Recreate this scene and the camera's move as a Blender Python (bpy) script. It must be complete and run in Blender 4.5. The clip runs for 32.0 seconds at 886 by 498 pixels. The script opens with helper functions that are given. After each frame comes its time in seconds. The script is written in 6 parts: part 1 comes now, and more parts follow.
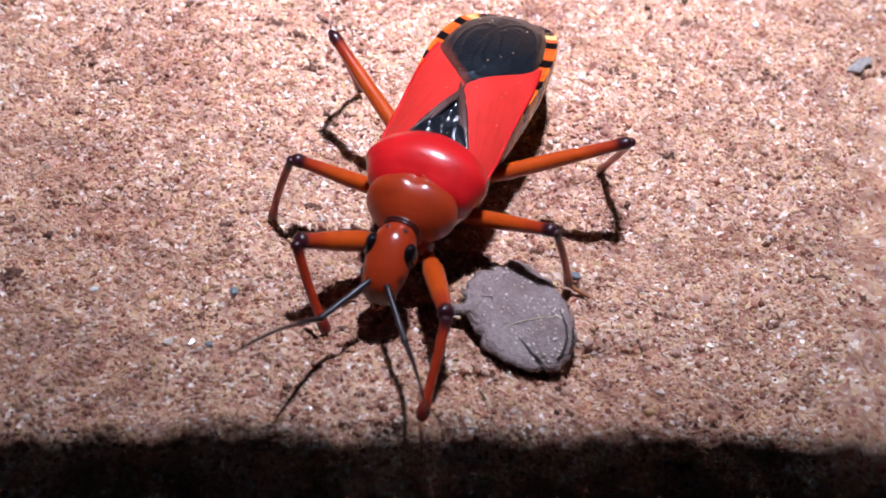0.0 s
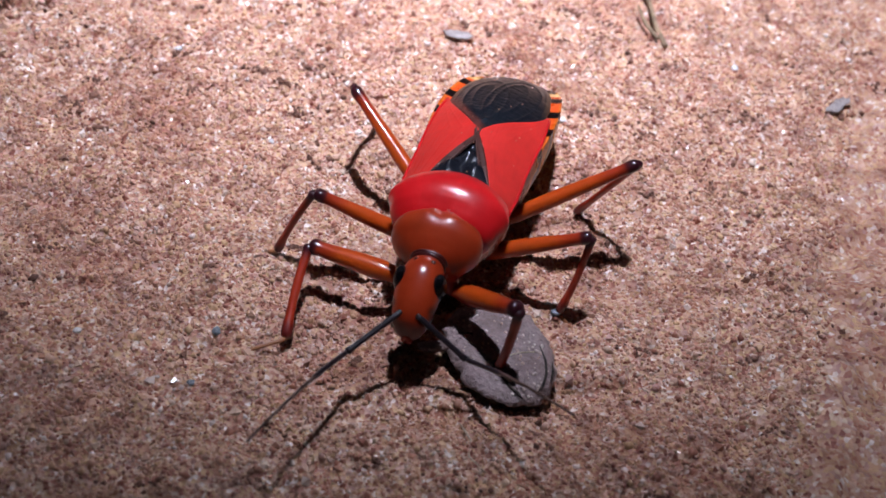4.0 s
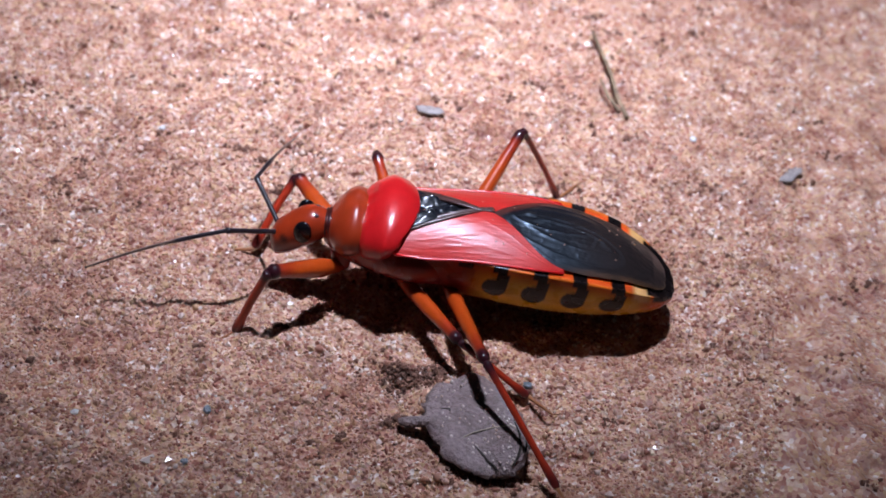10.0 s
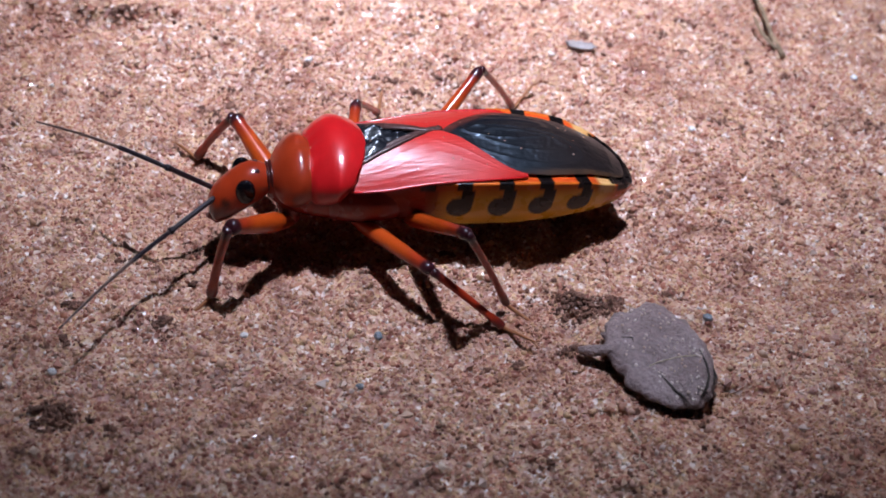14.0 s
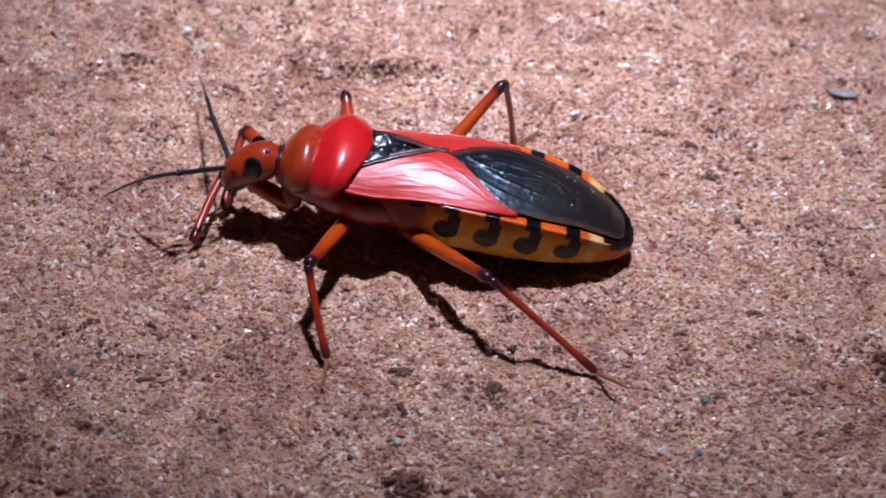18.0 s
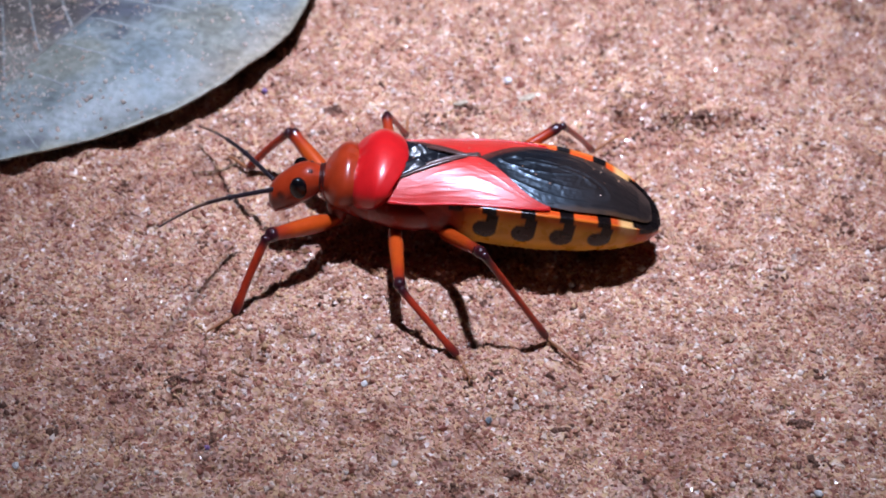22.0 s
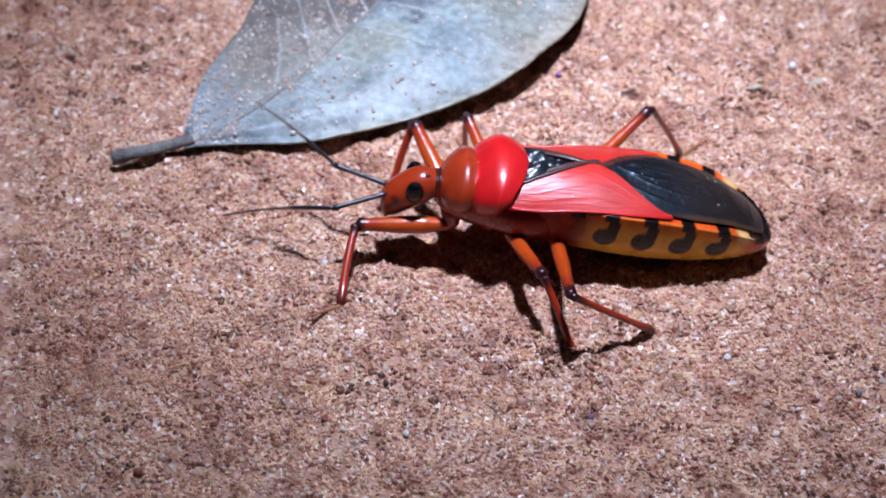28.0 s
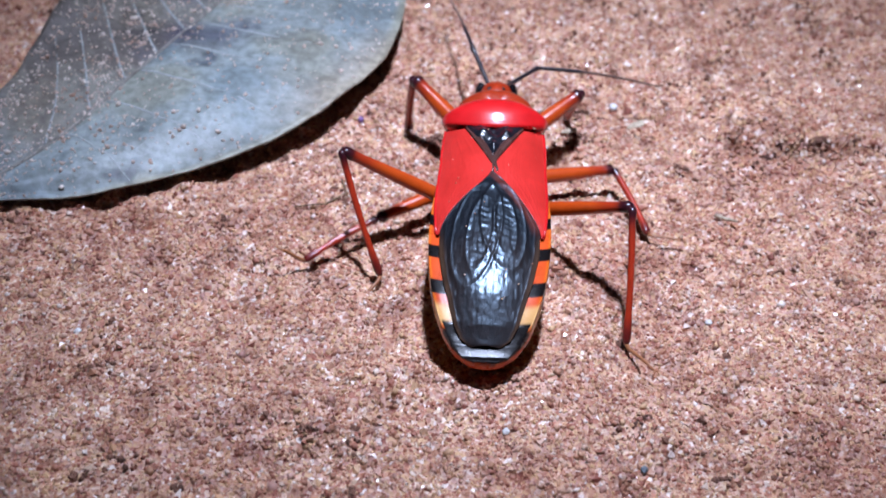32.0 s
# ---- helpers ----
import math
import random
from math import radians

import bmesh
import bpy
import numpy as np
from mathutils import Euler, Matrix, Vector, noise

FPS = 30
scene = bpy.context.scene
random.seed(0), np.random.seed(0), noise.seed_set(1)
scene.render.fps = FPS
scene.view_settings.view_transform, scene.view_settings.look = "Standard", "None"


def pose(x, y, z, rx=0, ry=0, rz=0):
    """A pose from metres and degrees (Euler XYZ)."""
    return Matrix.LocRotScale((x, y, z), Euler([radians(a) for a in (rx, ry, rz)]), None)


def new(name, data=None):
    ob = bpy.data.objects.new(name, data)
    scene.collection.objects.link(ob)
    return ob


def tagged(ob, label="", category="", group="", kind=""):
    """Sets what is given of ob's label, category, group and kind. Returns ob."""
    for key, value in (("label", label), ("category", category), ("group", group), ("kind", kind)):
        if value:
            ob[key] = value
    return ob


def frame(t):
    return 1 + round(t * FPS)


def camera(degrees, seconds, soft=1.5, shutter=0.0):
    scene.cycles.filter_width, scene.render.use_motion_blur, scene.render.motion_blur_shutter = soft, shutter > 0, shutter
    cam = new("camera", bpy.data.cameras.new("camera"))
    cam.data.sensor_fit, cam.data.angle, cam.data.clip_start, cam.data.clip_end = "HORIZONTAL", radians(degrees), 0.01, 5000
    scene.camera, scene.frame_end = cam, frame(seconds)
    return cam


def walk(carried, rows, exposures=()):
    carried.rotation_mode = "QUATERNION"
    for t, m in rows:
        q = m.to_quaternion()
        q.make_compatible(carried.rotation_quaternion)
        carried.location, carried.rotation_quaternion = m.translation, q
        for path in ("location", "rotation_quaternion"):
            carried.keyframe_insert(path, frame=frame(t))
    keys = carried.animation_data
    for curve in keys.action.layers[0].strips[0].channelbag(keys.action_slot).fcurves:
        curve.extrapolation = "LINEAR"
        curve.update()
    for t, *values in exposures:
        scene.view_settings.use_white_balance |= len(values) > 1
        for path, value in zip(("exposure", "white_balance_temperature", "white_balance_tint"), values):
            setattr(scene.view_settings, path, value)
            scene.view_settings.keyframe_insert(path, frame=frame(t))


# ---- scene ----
MM = 0.001

# ---- camera ----
cam = camera(35, 32.0, soft=1.6, shutter=0.4)
# a close-up lens: sharp on the insect, softer before and behind it
cam.data.dof.use_dof = True
cam.data.dof.focus_distance = 0.077
cam.data.dof.aperture_fstop = 80.0
CAMERA_ROWS = [
    (0, pose(0.02812, -0.00013, 0.05370, 45.14, -4.75, 1.05)),
    (0.5, pose(0.02741, -0.00188, 0.05216, 46.93, -4.22, 1.18)),
    (1, pose(0.02702, -0.00108, 0.05113, 47.20, -4.18, 1.33)),
    (1.5, pose(0.02718, -0.00095, 0.05073, 47.23, -3.88, 1.41)),
    (2, pose(0.02803, -0.00104, 0.05140, 47.34, -3.90, 1.22)),
    (2.5, pose(0.02813, -0.00076, 0.05140, 47.31, -3.89, 0.98)),
    (3, pose(0.02874, -0.00014, 0.05189, 47.69, -3.83, 0.90)),
    (3.5, pose(0.02975, -0.00116, 0.05338, 47.83, -3.90, 0.87)),
    (5.5, pose(0.02848, -0.00230, 0.05248, 47.94, -4.69, -0.08)),
    (6, pose(0.02927, -0.00320, 0.05283, 47.76, -4.66, -0.44)),
    (6.5, pose(0.02847, -0.00266, 0.05189, 47.66, -4.52, -0.61)),
    (7, pose(0.02866, -0.00202, 0.05089, 47.16, -4.39, -0.37)),
    (7.5, pose(0.02764, -0.00153, 0.05258, 47.45, -4.41, -0.47)),
    (8, pose(0.02753, -0.00164, 0.05415, 48.06, -4.48, -0.38)),
    (8.5, pose(0.02733, -0.00204, 0.05536, 48.12, -4.49, -0.32)),
    (9, pose(0.02721, -0.00240, 0.05583, 48.60, -4.58, -0.41)),
    (9.5, pose(0.02859, -0.00202, 0.05665, 48.58, -4.65, -0.87)),
    (10, pose(0.02835, -0.00252, 0.05866, 48.64, -4.57, -0.87)),
    (10.5, pose(0.02798, -0.00280, 0.05850, 48.81, -4.52, -0.92)),
    (11, pose(0.02757, -0.00253, 0.05757, 48.62, -4.51, -0.69)),
    (11.5, pose(0.02646, -0.00253, 0.05751, 48.76, -4.49, -0.61)),
    (12, pose(0.02656, -0.00150, 0.05575, 48.83, -4.54, -0.76)),
    (12.5, pose(0.02541, -0.00076, 0.05536, 48.79, -4.32, -0.52)),
    (13, pose(0.02248, -0.00212, 0.05482, 48.89, -4.21, 0.07)),
    (13.5, pose(0.02178, -0.00289, 0.05475, 48.91, -3.96, 0.44)),
    (14, pose(0.02116, -0.00294, 0.05298, 48.51, -3.99, 0.68)),
    (14.5, pose(0.02016, -0.00272, 0.05185, 48.50, -2.85, 0.92)),
    (16.5, pose(0.01317, -0.00173, 0.05594, 47.73, -2.42, 2.10)),
    (17, pose(0.01151, -0.00147, 0.05679, 47.81, -2.31, 1.75)),
    (17.5, pose(0.00802, -0.00182, 0.05753, 48.36, -2.09, 1.94)),
    (18, pose(0.00614, -0.00133, 0.05529, 48.39, -2.17, 1.61)),
    (18.5, pose(0.00190, 0.00001, 0.05440, 48.37, -2.09, 1.48)),
    (19, pose(0.00000, 0.00000, 0.05391, 48.42, -2.03, 1.80)),
    (19.5, pose(-0.00165, -0.00037, 0.05466, 48.70, -1.86, 2.07)),
    (20, pose(-0.00288, -0.00030, 0.05421, 48.39, -1.73, 2.19)),
    (20.5, pose(-0.00689, -0.00024, 0.05415, 48.25, -1.60, 2.50)),
    (21, pose(-0.01031, -0.00086, 0.05582, 48.52, -1.51, 2.82)),
    (21.5, pose(-0.01287, -0.00168, 0.05763, 48.68, -1.46, 2.98)),
    (22, pose(-0.01443, -0.00256, 0.05846, 48.72, -1.53, 2.81)),
    (22.5, pose(-0.01587, -0.00187, 0.05908, 48.91, -1.39, 2.49)),
    (23, pose(-0.01801, -0.00046, 0.05758, 49.07, -1.24, 2.42)),
    (23.5, pose(-0.02088, -0.00077, 0.05756, 48.86, -1.16, 2.97)),
    (24, pose(-0.02278, -0.00153, 0.05872, 48.69, -1.13, 3.63)),
    (24.5, pose(-0.02549, -0.00188, 0.05911, 48.92, -1.12, 3.51)),
    (25, pose(-0.02890, -0.00294, 0.05872, 49.04, -0.97, 3.95)),
    (25.5, pose(-0.03214, -0.00360, 0.05942, 48.72, -0.77, 4.29)),
    (26, pose(-0.03249, -0.00551, 0.05878, 48.79, -0.98, 4.67)),
    (26.5, pose(-0.03101, -0.00724, 0.05882, 48.20, -1.04, 4.72)),
    (28.5, pose(-0.03544, -0.00475, 0.05717, 49.25, -1.47, 3.01)),
    (29, pose(-0.03566, -0.00357, 0.05706, 49.41, -1.47, 2.92)),
    (29.5, pose(-0.03155, -0.00329, 0.05645, 49.61, -1.45, 2.55)),
    (30, pose(-0.02619, -0.00134, 0.05658, 49.56, -1.61, 1.73)),
    (30.5, pose(-0.02431, -0.00157, 0.05501, 49.79, -2.06, 1.68)),
    (31, pose(-0.02440, -0.00148, 0.05473, 49.67, -2.21, 1.60)),
    (31.5, pose(-0.02435, -0.00096, 0.05462, 49.96, -2.13, 1.61)),
    (32, pose(-0.02385, 0.00124, 0.05509, 49.97, -1.99, 1.58)),
]
walk(cam, CAMERA_ROWS, [(0, 0.66, 6590, 10), (1.5, 0.43, 6740, 12), (3, 0.42, 6690, 12), (6, 0.43, 6690, 12), (7, 0.82, 6690, 12), (8, 0.48, 6640, 11), (9, 0.38, 6540, 11), (10, 0.3, 6380, 10), (13, 0.28, 6380, 10), (14, 0.28, 6380, 10),
                        (17, 0.12, 6380, 10), (18, -0.15, 6380, 11), (19, -0.03, 6380, 10), (20, 0.03, 6380, 10), (21, -0.03, 6330, 11), (24, -0.11, 6230, 11), (26, 0.05, 6180, 10), (28.5, -0.05, 6130, 9), (32, -0.23, 6130, 9)])

# ---- night world, almost no light but the torch ----
world = bpy.data.worlds.new("night")
scene.world = world
world.use_nodes = True
world.node_tree.nodes["Background"].inputs["Color"].default_value = (0.45, 0.55, 0.8, 1)
world.node_tree.nodes["Background"].inputs["Strength"].default_value = 0.006
TORCH_RADIANCE = 2780.0


# ---- small helpers ----
def part(name, bm, material, parent, label=""):
    """Links a bmesh as one smooth mesh object under a thing or a part."""
    me = bpy.data.meshes.new(name)
    bm.normal_update()
    bm.to_mesh(me)
    bm.free()
    me.polygons.foreach_set("use_smooth", [True] * len(me.polygons))
    mats = material if isinstance(material, (list, tuple)) else [material]
    for m in mats:
        me.materials.append(m)
    ob = new(name, me)
    ob.parent = parent
    if label:
        tagged(ob, label)
    return ob


def thing(name, label, category, m, group="", kind=""):
    ob = new(name)
    ob.matrix_basis = m
    return tagged(ob, label, category, group, kind)


def curve_at(table, v):
    """Catmull-Rom through a table of (position, value...) rows."""
    n = len(table)
    k = 0
    while k < n - 2 and v > table[k + 1][0]:
        k += 1
    p = [np.array(table[min(max(j, 0), n - 1)], float) for j in (k - 1, k, k + 1, k + 2)]
    w = min(max((v - p[1][0]) / (p[2][0] - p[1][0]), 0), 1)
    return (0.5 * (2 * p[1] + (p[2] - p[0]) * w + (2 * p[0] - 5 * p[1] + 4 * p[2] - p[3]) * w * w + (3 * p[1] - p[0] - 3 * p[2] + p[3]) * w**3))[1:]


def rings(bm, loops, close=True, caps=True, slot=None):
    """Joins rows of points into a skin. close: each row is a ring."""
    vs = [[bm.verts.new(p) for p in row] for row in loops]
    n = len(vs[0])
    for a, b in zip(vs, vs[1:]):
        for j in range(n if close else n - 1):
            k = (j + 1) % n
            f = bm.faces.new((a[j], a[k], b[k], b[j]))
            if slot is not None:
                f.material_index = slot
    if caps and close:
        for row, flip in ((vs[0], True), (vs[-1], False)):
            f = bm.faces.new(row[::-1] if flip else row)
            if slot is not None:
                f.material_index = slot
    return vs


def tube(bm, points, radii, sides=12, slot=None):
    """A round skin along points (vectors), with a radius at each."""
    pts = [Vector(p) for p in points]
    loops = []
    side = None
    for i, p in enumerate(pts):
        d = (pts[min(i + 1, len(pts) - 1)] - pts[max(i - 1, 0)]).normalized()
        if side is None:
            side = d.orthogonal().normalized()
        side = (side - d * side.dot(d)).normalized()
        up = d.cross(side)
        loops.append([p + (side * math.cos(a) + up * math.sin(a)) * radii[i] for a in [2 * math.pi * j / sides for j in range(sides)]])
    return rings(bm, loops, slot=slot)


def pigment(ob, colour):
    """Natural colouring of a shell, given by a function of the point in millimetres."""
    me = ob.data
    att = me.color_attributes.new("pigment", "FLOAT_COLOR", "POINT")
    values = []
    for v in me.vertices:
        values += [*colour(v.co.x / MM, v.co.y / MM, v.co.z / MM), 1.0]
    att.data.foreach_set("color", values)


def mix(a, b, w):
    w = min(max(w, 0), 1)
    return tuple(x * (1 - w) + y * w for x, y in zip(a, b))


def smooth(a, b, v):
    w = min(max((v - a) / (b - a), 0), 1)
    return w * w * (3 - 2 * w)


class Lattice:
    """Smooth random heights for arrays of places."""

    def __init__(self, seed, size):
        self.g, self.size = np.random.RandomState(seed).uniform(-1, 1, (256, 256)), size

    def __call__(self, x, y):
        u, v = np.asarray(x) / self.size + 1000.3, np.asarray(y) / self.size + 1000.7
        i, j = np.floor(u).astype(int), np.floor(v).astype(int)
        a, b = u - i, v - j
        a, b = a * a * (3 - 2 * a), b * b * (3 - 2 * b)
        i0, i1, j0, j1 = i % 256, (i + 1) % 256, j % 256, (j + 1) % 256
        g = self.g
        return (g[i0, j0] * (1 - a) + g[i1, j0] * a) * (1 - b) + (g[i0, j1] * (1 - a) + g[i1, j1] * a) * b


# ---- materials ----
def material(name):
    m = bpy.data.materials.new(name)
    m.use_nodes = True
    nt = m.node_tree
    return m, nt, nt.nodes["Principled BSDF"]


def node(nt, kind, **values):
    n = nt.nodes.new(kind)
    for key, value in values.items():
        n.inputs[key.replace("_", " ")].default_value = value
    return n


def ramp(nt, source, *stops):
    n = nt.nodes.new("ShaderNodeValToRGB")
    el = n.color_ramp.elements
    while len(el) < len(stops):
        el.new(0.5)
    for e, (at, c) in zip(el, stops):
        e.position, e.color = at, (*c, 1)
    nt.links.new(source, n.inputs[0])
    return n.outputs["Color"]


def blend(nt, mode, fac, a, b):
    n = nt.nodes.new("ShaderNodeMix")
    n.data_type, n.blend_type = "RGBA", mode
    for value, key in ((fac, 0), (a, 6), (b, 7)):
        if isinstance(value, (float, int)):
            n.inputs[key].default_value = value
        elif isinstance(value, tuple):
            n.inputs[key].default_value = (*value, 1)
        else:
            nt.links.new(value, n.inputs[key])
    return n.outputs[2]


def bump(nt, bsdf, height, strength, distance):
    n = node(nt, "ShaderNodeBump", Strength=strength, Distance=distance)
    nt.links.new(height, n.inputs["Height"])
    nt.links.new(n.outputs["Normal"], bsdf.inputs["Normal"])
    return n


def coords(nt):
    return nt.nodes.new("ShaderNodeTexCoord").outputs["Object"]


def shell(name, colour=None, rough=0.22, coat=0.3, grain=9000.0, relief=0.12, sss=0.0, stretch=1.0):
    """Insect cuticle: glossy, faintly mottled and pitted. No colour: it takes the shell's own pigment."""
    m, nt, b = material(name)
    at = coords(nt)
    fine = node(nt, "ShaderNodeTexNoise", Scale=grain, Detail=3.0)
    wide = node(nt, "ShaderNodeTexNoise", Scale=900.0, Detail=3.0)
    squeeze = node(nt, "ShaderNodeMapping")
    squeeze.inputs["Scale"].default_value = (1.0, stretch, 1.0)
    nt.links.new(at, squeeze.inputs["Vector"])
    nt.links.new(squeeze.outputs["Vector"], fine.inputs["Vector"])
    nt.links.new(at, wide.inputs["Vector"])
    if colour is None:
        a = nt.nodes.new("ShaderNodeAttribute")
        a.attribute_name = "pigment"
        base = a.outputs["Color"]
    else:
        rgb = nt.nodes.new("ShaderNodeRGB")
        rgb.outputs[0].default_value = (*colour, 1)
        base = rgb.outputs[0]
    shade = ramp(nt, wide.outputs["Fac"], (0.3, (0.78, 0.74, 0.72)), (0.7, (1.0, 1.0, 1.0)))
    nt.links.new(blend(nt, "MULTIPLY", 1.0, base, shade), b.inputs["Base Color"])
    rg = nt.nodes.new("ShaderNodeMapRange")
    rg.inputs["To Min"].default_value, rg.inputs["To Max"].default_value = rough * 0.75, rough * 1.4
    nt.links.new(wide.outputs["Fac"], rg.inputs["Value"])
    nt.links.new(rg.outputs["Result"], b.inputs["Roughness"])
    b.inputs["Coat Weight"].default_value, b.inputs["Coat Roughness"].default_value = coat, 0.38
    b.inputs["Specular IOR Level"].default_value = 0.4
    b.inputs["Subsurface Weight"].default_value = sss
    b.inputs["Subsurface Radius"].default_value = (0.0006, 0.0002, 0.0001)
    b.inputs["Subsurface Scale"].default_value = 1.0
    bump(nt, b, fine.outputs["Fac"], relief, 0.00006)
    return m


def sand_material(name, islands):
    m, nt, b = material(name)
    at = coords(nt)
    if islands:
        pick = nt.nodes.new("ShaderNodeNewGeometry").outputs["Random Per Island"]
        fine_fac = pick
    else:
        cells = node(nt, "ShaderNodeTexVoronoi", Scale=4200.0)
        nt.links.new(at, cells.inputs["Vector"])
        sep = nt.nodes.new("ShaderNodeSeparateColor")
        nt.links.new(cells.outputs["Color"], sep.inputs[0])
        fine_fac = sep.outputs[0]
        bump(nt, b, cells.outputs["Distance"], 0.6, 0.00012)
    col = ramp(nt, fine_fac, (0.0, (0.22, 0.065, 0.042)), (0.12, (0.36, 0.135, 0.085)), (0.3, (0.48, 0.26, 0.165)), (0.42, (0.53, 0.33, 0.175)), (0.55, (0.38, 0.16, 0.10)), (0.68, (0.57, 0.35, 0.245)), (0.8, (0.39, 0.20, 0.165)), (0.9, (0.60, 0.41, 0.285)), (0.982, (0.73, 0.61, 0.55)))
    wide = node(nt, "ShaderNodeTexNoise", Scale=110.0, Detail=5.0, Roughness=0.6)
    nt.links.new(at, wide.inputs["Vector"])
    patch = ramp(nt, wide.outputs["Fac"], (0.32, (0.74, 0.62, 0.58)), (0.5, (0.98, 0.98, 0.955)), (0.7, (1.05, 1.08, 1.06)))
    mid = node(nt, "ShaderNodeTexNoise", Scale=620.0, Detail=4.0)
    nt.links.new(at, mid.inputs["Vector"])
    clump = ramp(nt, mid.outputs["Fac"], (0.34, (0.62, 0.52, 0.50)), (0.52, (1.0, 1.0, 1.0)), (0.72, (1.12, 1.12, 1.10)))
    col = blend(nt, "MULTIPLY", 0.85, col, clump)
    nt.links.new(blend(nt, "MULTIPLY", 1.0, col, patch), b.inputs["Base Color"])
    gloss = ramp(nt, fine_fac, (0.0, (0.7, 0.7, 0.7)), (0.25, (0.4, 0.4, 0.4)), (0.4, (0.65, 0.65, 0.65)), (0.66, (0.28, 0.28, 0.28)), (0.8, (0.6, 0.6, 0.6)), (0.93, (0.18, 0.18, 0.18)))
    nt.links.new(gloss, b.inputs["Roughness"])
    b.inputs["Specular IOR Level"].default_value = 0.5
    return m


SAND = sand_material("sand", False)
GRAIN = sand_material("sand_grain", True)
RED = shell("red_cuticle", (0.58, 0.010, 0.012), 0.21, 0.4, 2200.0, 0.3, sss=0.08)
FORE = shell("orange_brown_cuticle", (0.33, 0.030, 0.007), 0.2, 0.4, 2200.0, 0.3, sss=0.08)
HEAD = shell("head_cuticle", None, 0.2, 0.2, 2200.0, 0.2, sss=0.06)
EYE = shell("eye_black", (0.005, 0.004, 0.005), 0.1, 0.0)
OCELLUS = shell("ocellus_dark_red", (0.05, 0.006, 0.005), 0.1, 0.6)
THORAX = shell("thorax_dark_red", (0.26, 0.018, 0.008), 0.24, 0.1, 2200.0, 0.4)
SCUTELLUM = shell("scutellum_black", (0.008, 0.009, 0.013), 0.22, 0.3, 3200.0, 0.7)
CORIUM = shell("corium_red", (0.56, 0.026, 0.020), 0.3, 0.1, 5200.0, 0.5, stretch=0.12)
CLAVUS = shell("clavus_brown", (0.07, 0.028, 0.022), 0.25, 0.4, 5200.0, 0.5, stretch=0.12)
ABDOMEN = shell("abdomen_pigment", None, 0.26, 0.0, 2600.0, 0.2)
ABDOMEN.node_tree.nodes["Principled BSDF"].inputs["Specular IOR Level"].default_value = 0.2
LEG = shell("leg_pigment", None, 0.2, 0.25, 2600.0, 0.2, sss=0.06)
TARSUS = shell("tarsus_brown", (0.30, 0.115, 0.045), 0.4, 0.0)
ANTENNA = shell("antenna_pigment", None, 0.3, 0.1)


def membrane_material():
    """Thin black wing skin: wrinkled, with a broad cold sheen."""
    m, nt, b = material("wing_membrane_black")
    at = coords(nt)
    a = nt.nodes.new("ShaderNodeAttribute")
    a.attribute_name = "pigment"
    wave = node(nt, "ShaderNodeTexNoise", Scale=3800.0, Detail=4.0)
    st = node(nt, "ShaderNodeMapping")
    st.inputs["Scale"].default_value = (1.0, 0.3, 1.0)
    nt.links.new(at, st.inputs["Vector"])
    nt.links.new(st.outputs["Vector"], wave.inputs["Vector"])
    col = ramp(nt, wave.outputs["Fac"], (0.3, (0.6, 0.6, 0.6)), (0.75, (1.3, 1.25, 1.2)))
    nt.links.new(blend(nt, "MULTIPLY", 1.0, a.outputs["Color"], col), b.inputs["Base Color"])
    b.inputs["Roughness"].default_value = 0.34
    b.inputs["Specular IOR Level"].default_value = 0.8
    b.inputs["Specular Tint"].default_value = (0.66, 0.84, 1.0, 1)
    bump(nt, b, wave.outputs["Fac"], 0.35, 0.00008)
    return m


MEMBRANE = membrane_material()


def litter(name, a, b_, rough=0.8, scale=900.0, relief=0.5, distance=0.0002):
    """Dry plant matter or stone: two colours mottled at two scales."""
    m, nt, b = material(name)
    at = coords(nt)
    n1 = node(nt, "ShaderNodeTexNoise", Scale=scale, Detail=5.0)
    n2 = node(nt, "ShaderNodeTexNoise", Scale=scale * 6, Detail=3.0)
    for n in (n1, n2):
        nt.links.new(at, n.inputs["Vector"])
    c = ramp(nt, n1.outputs["Fac"], (0.3, a), (0.7, b_))
    d = ramp(nt, n2.outputs["Fac"], (0.3, (0.7, 0.7, 0.7)), (0.65, (1.05, 1.05, 1.05)))
    nt.links.new(blend(nt, "MULTIPLY", 1.0, c, d), b.inputs["Base Color"])
    b.inputs["Roughness"].default_value = rough
    bump(nt, b, n2.outputs["Fac"], relief, distance)
    return m


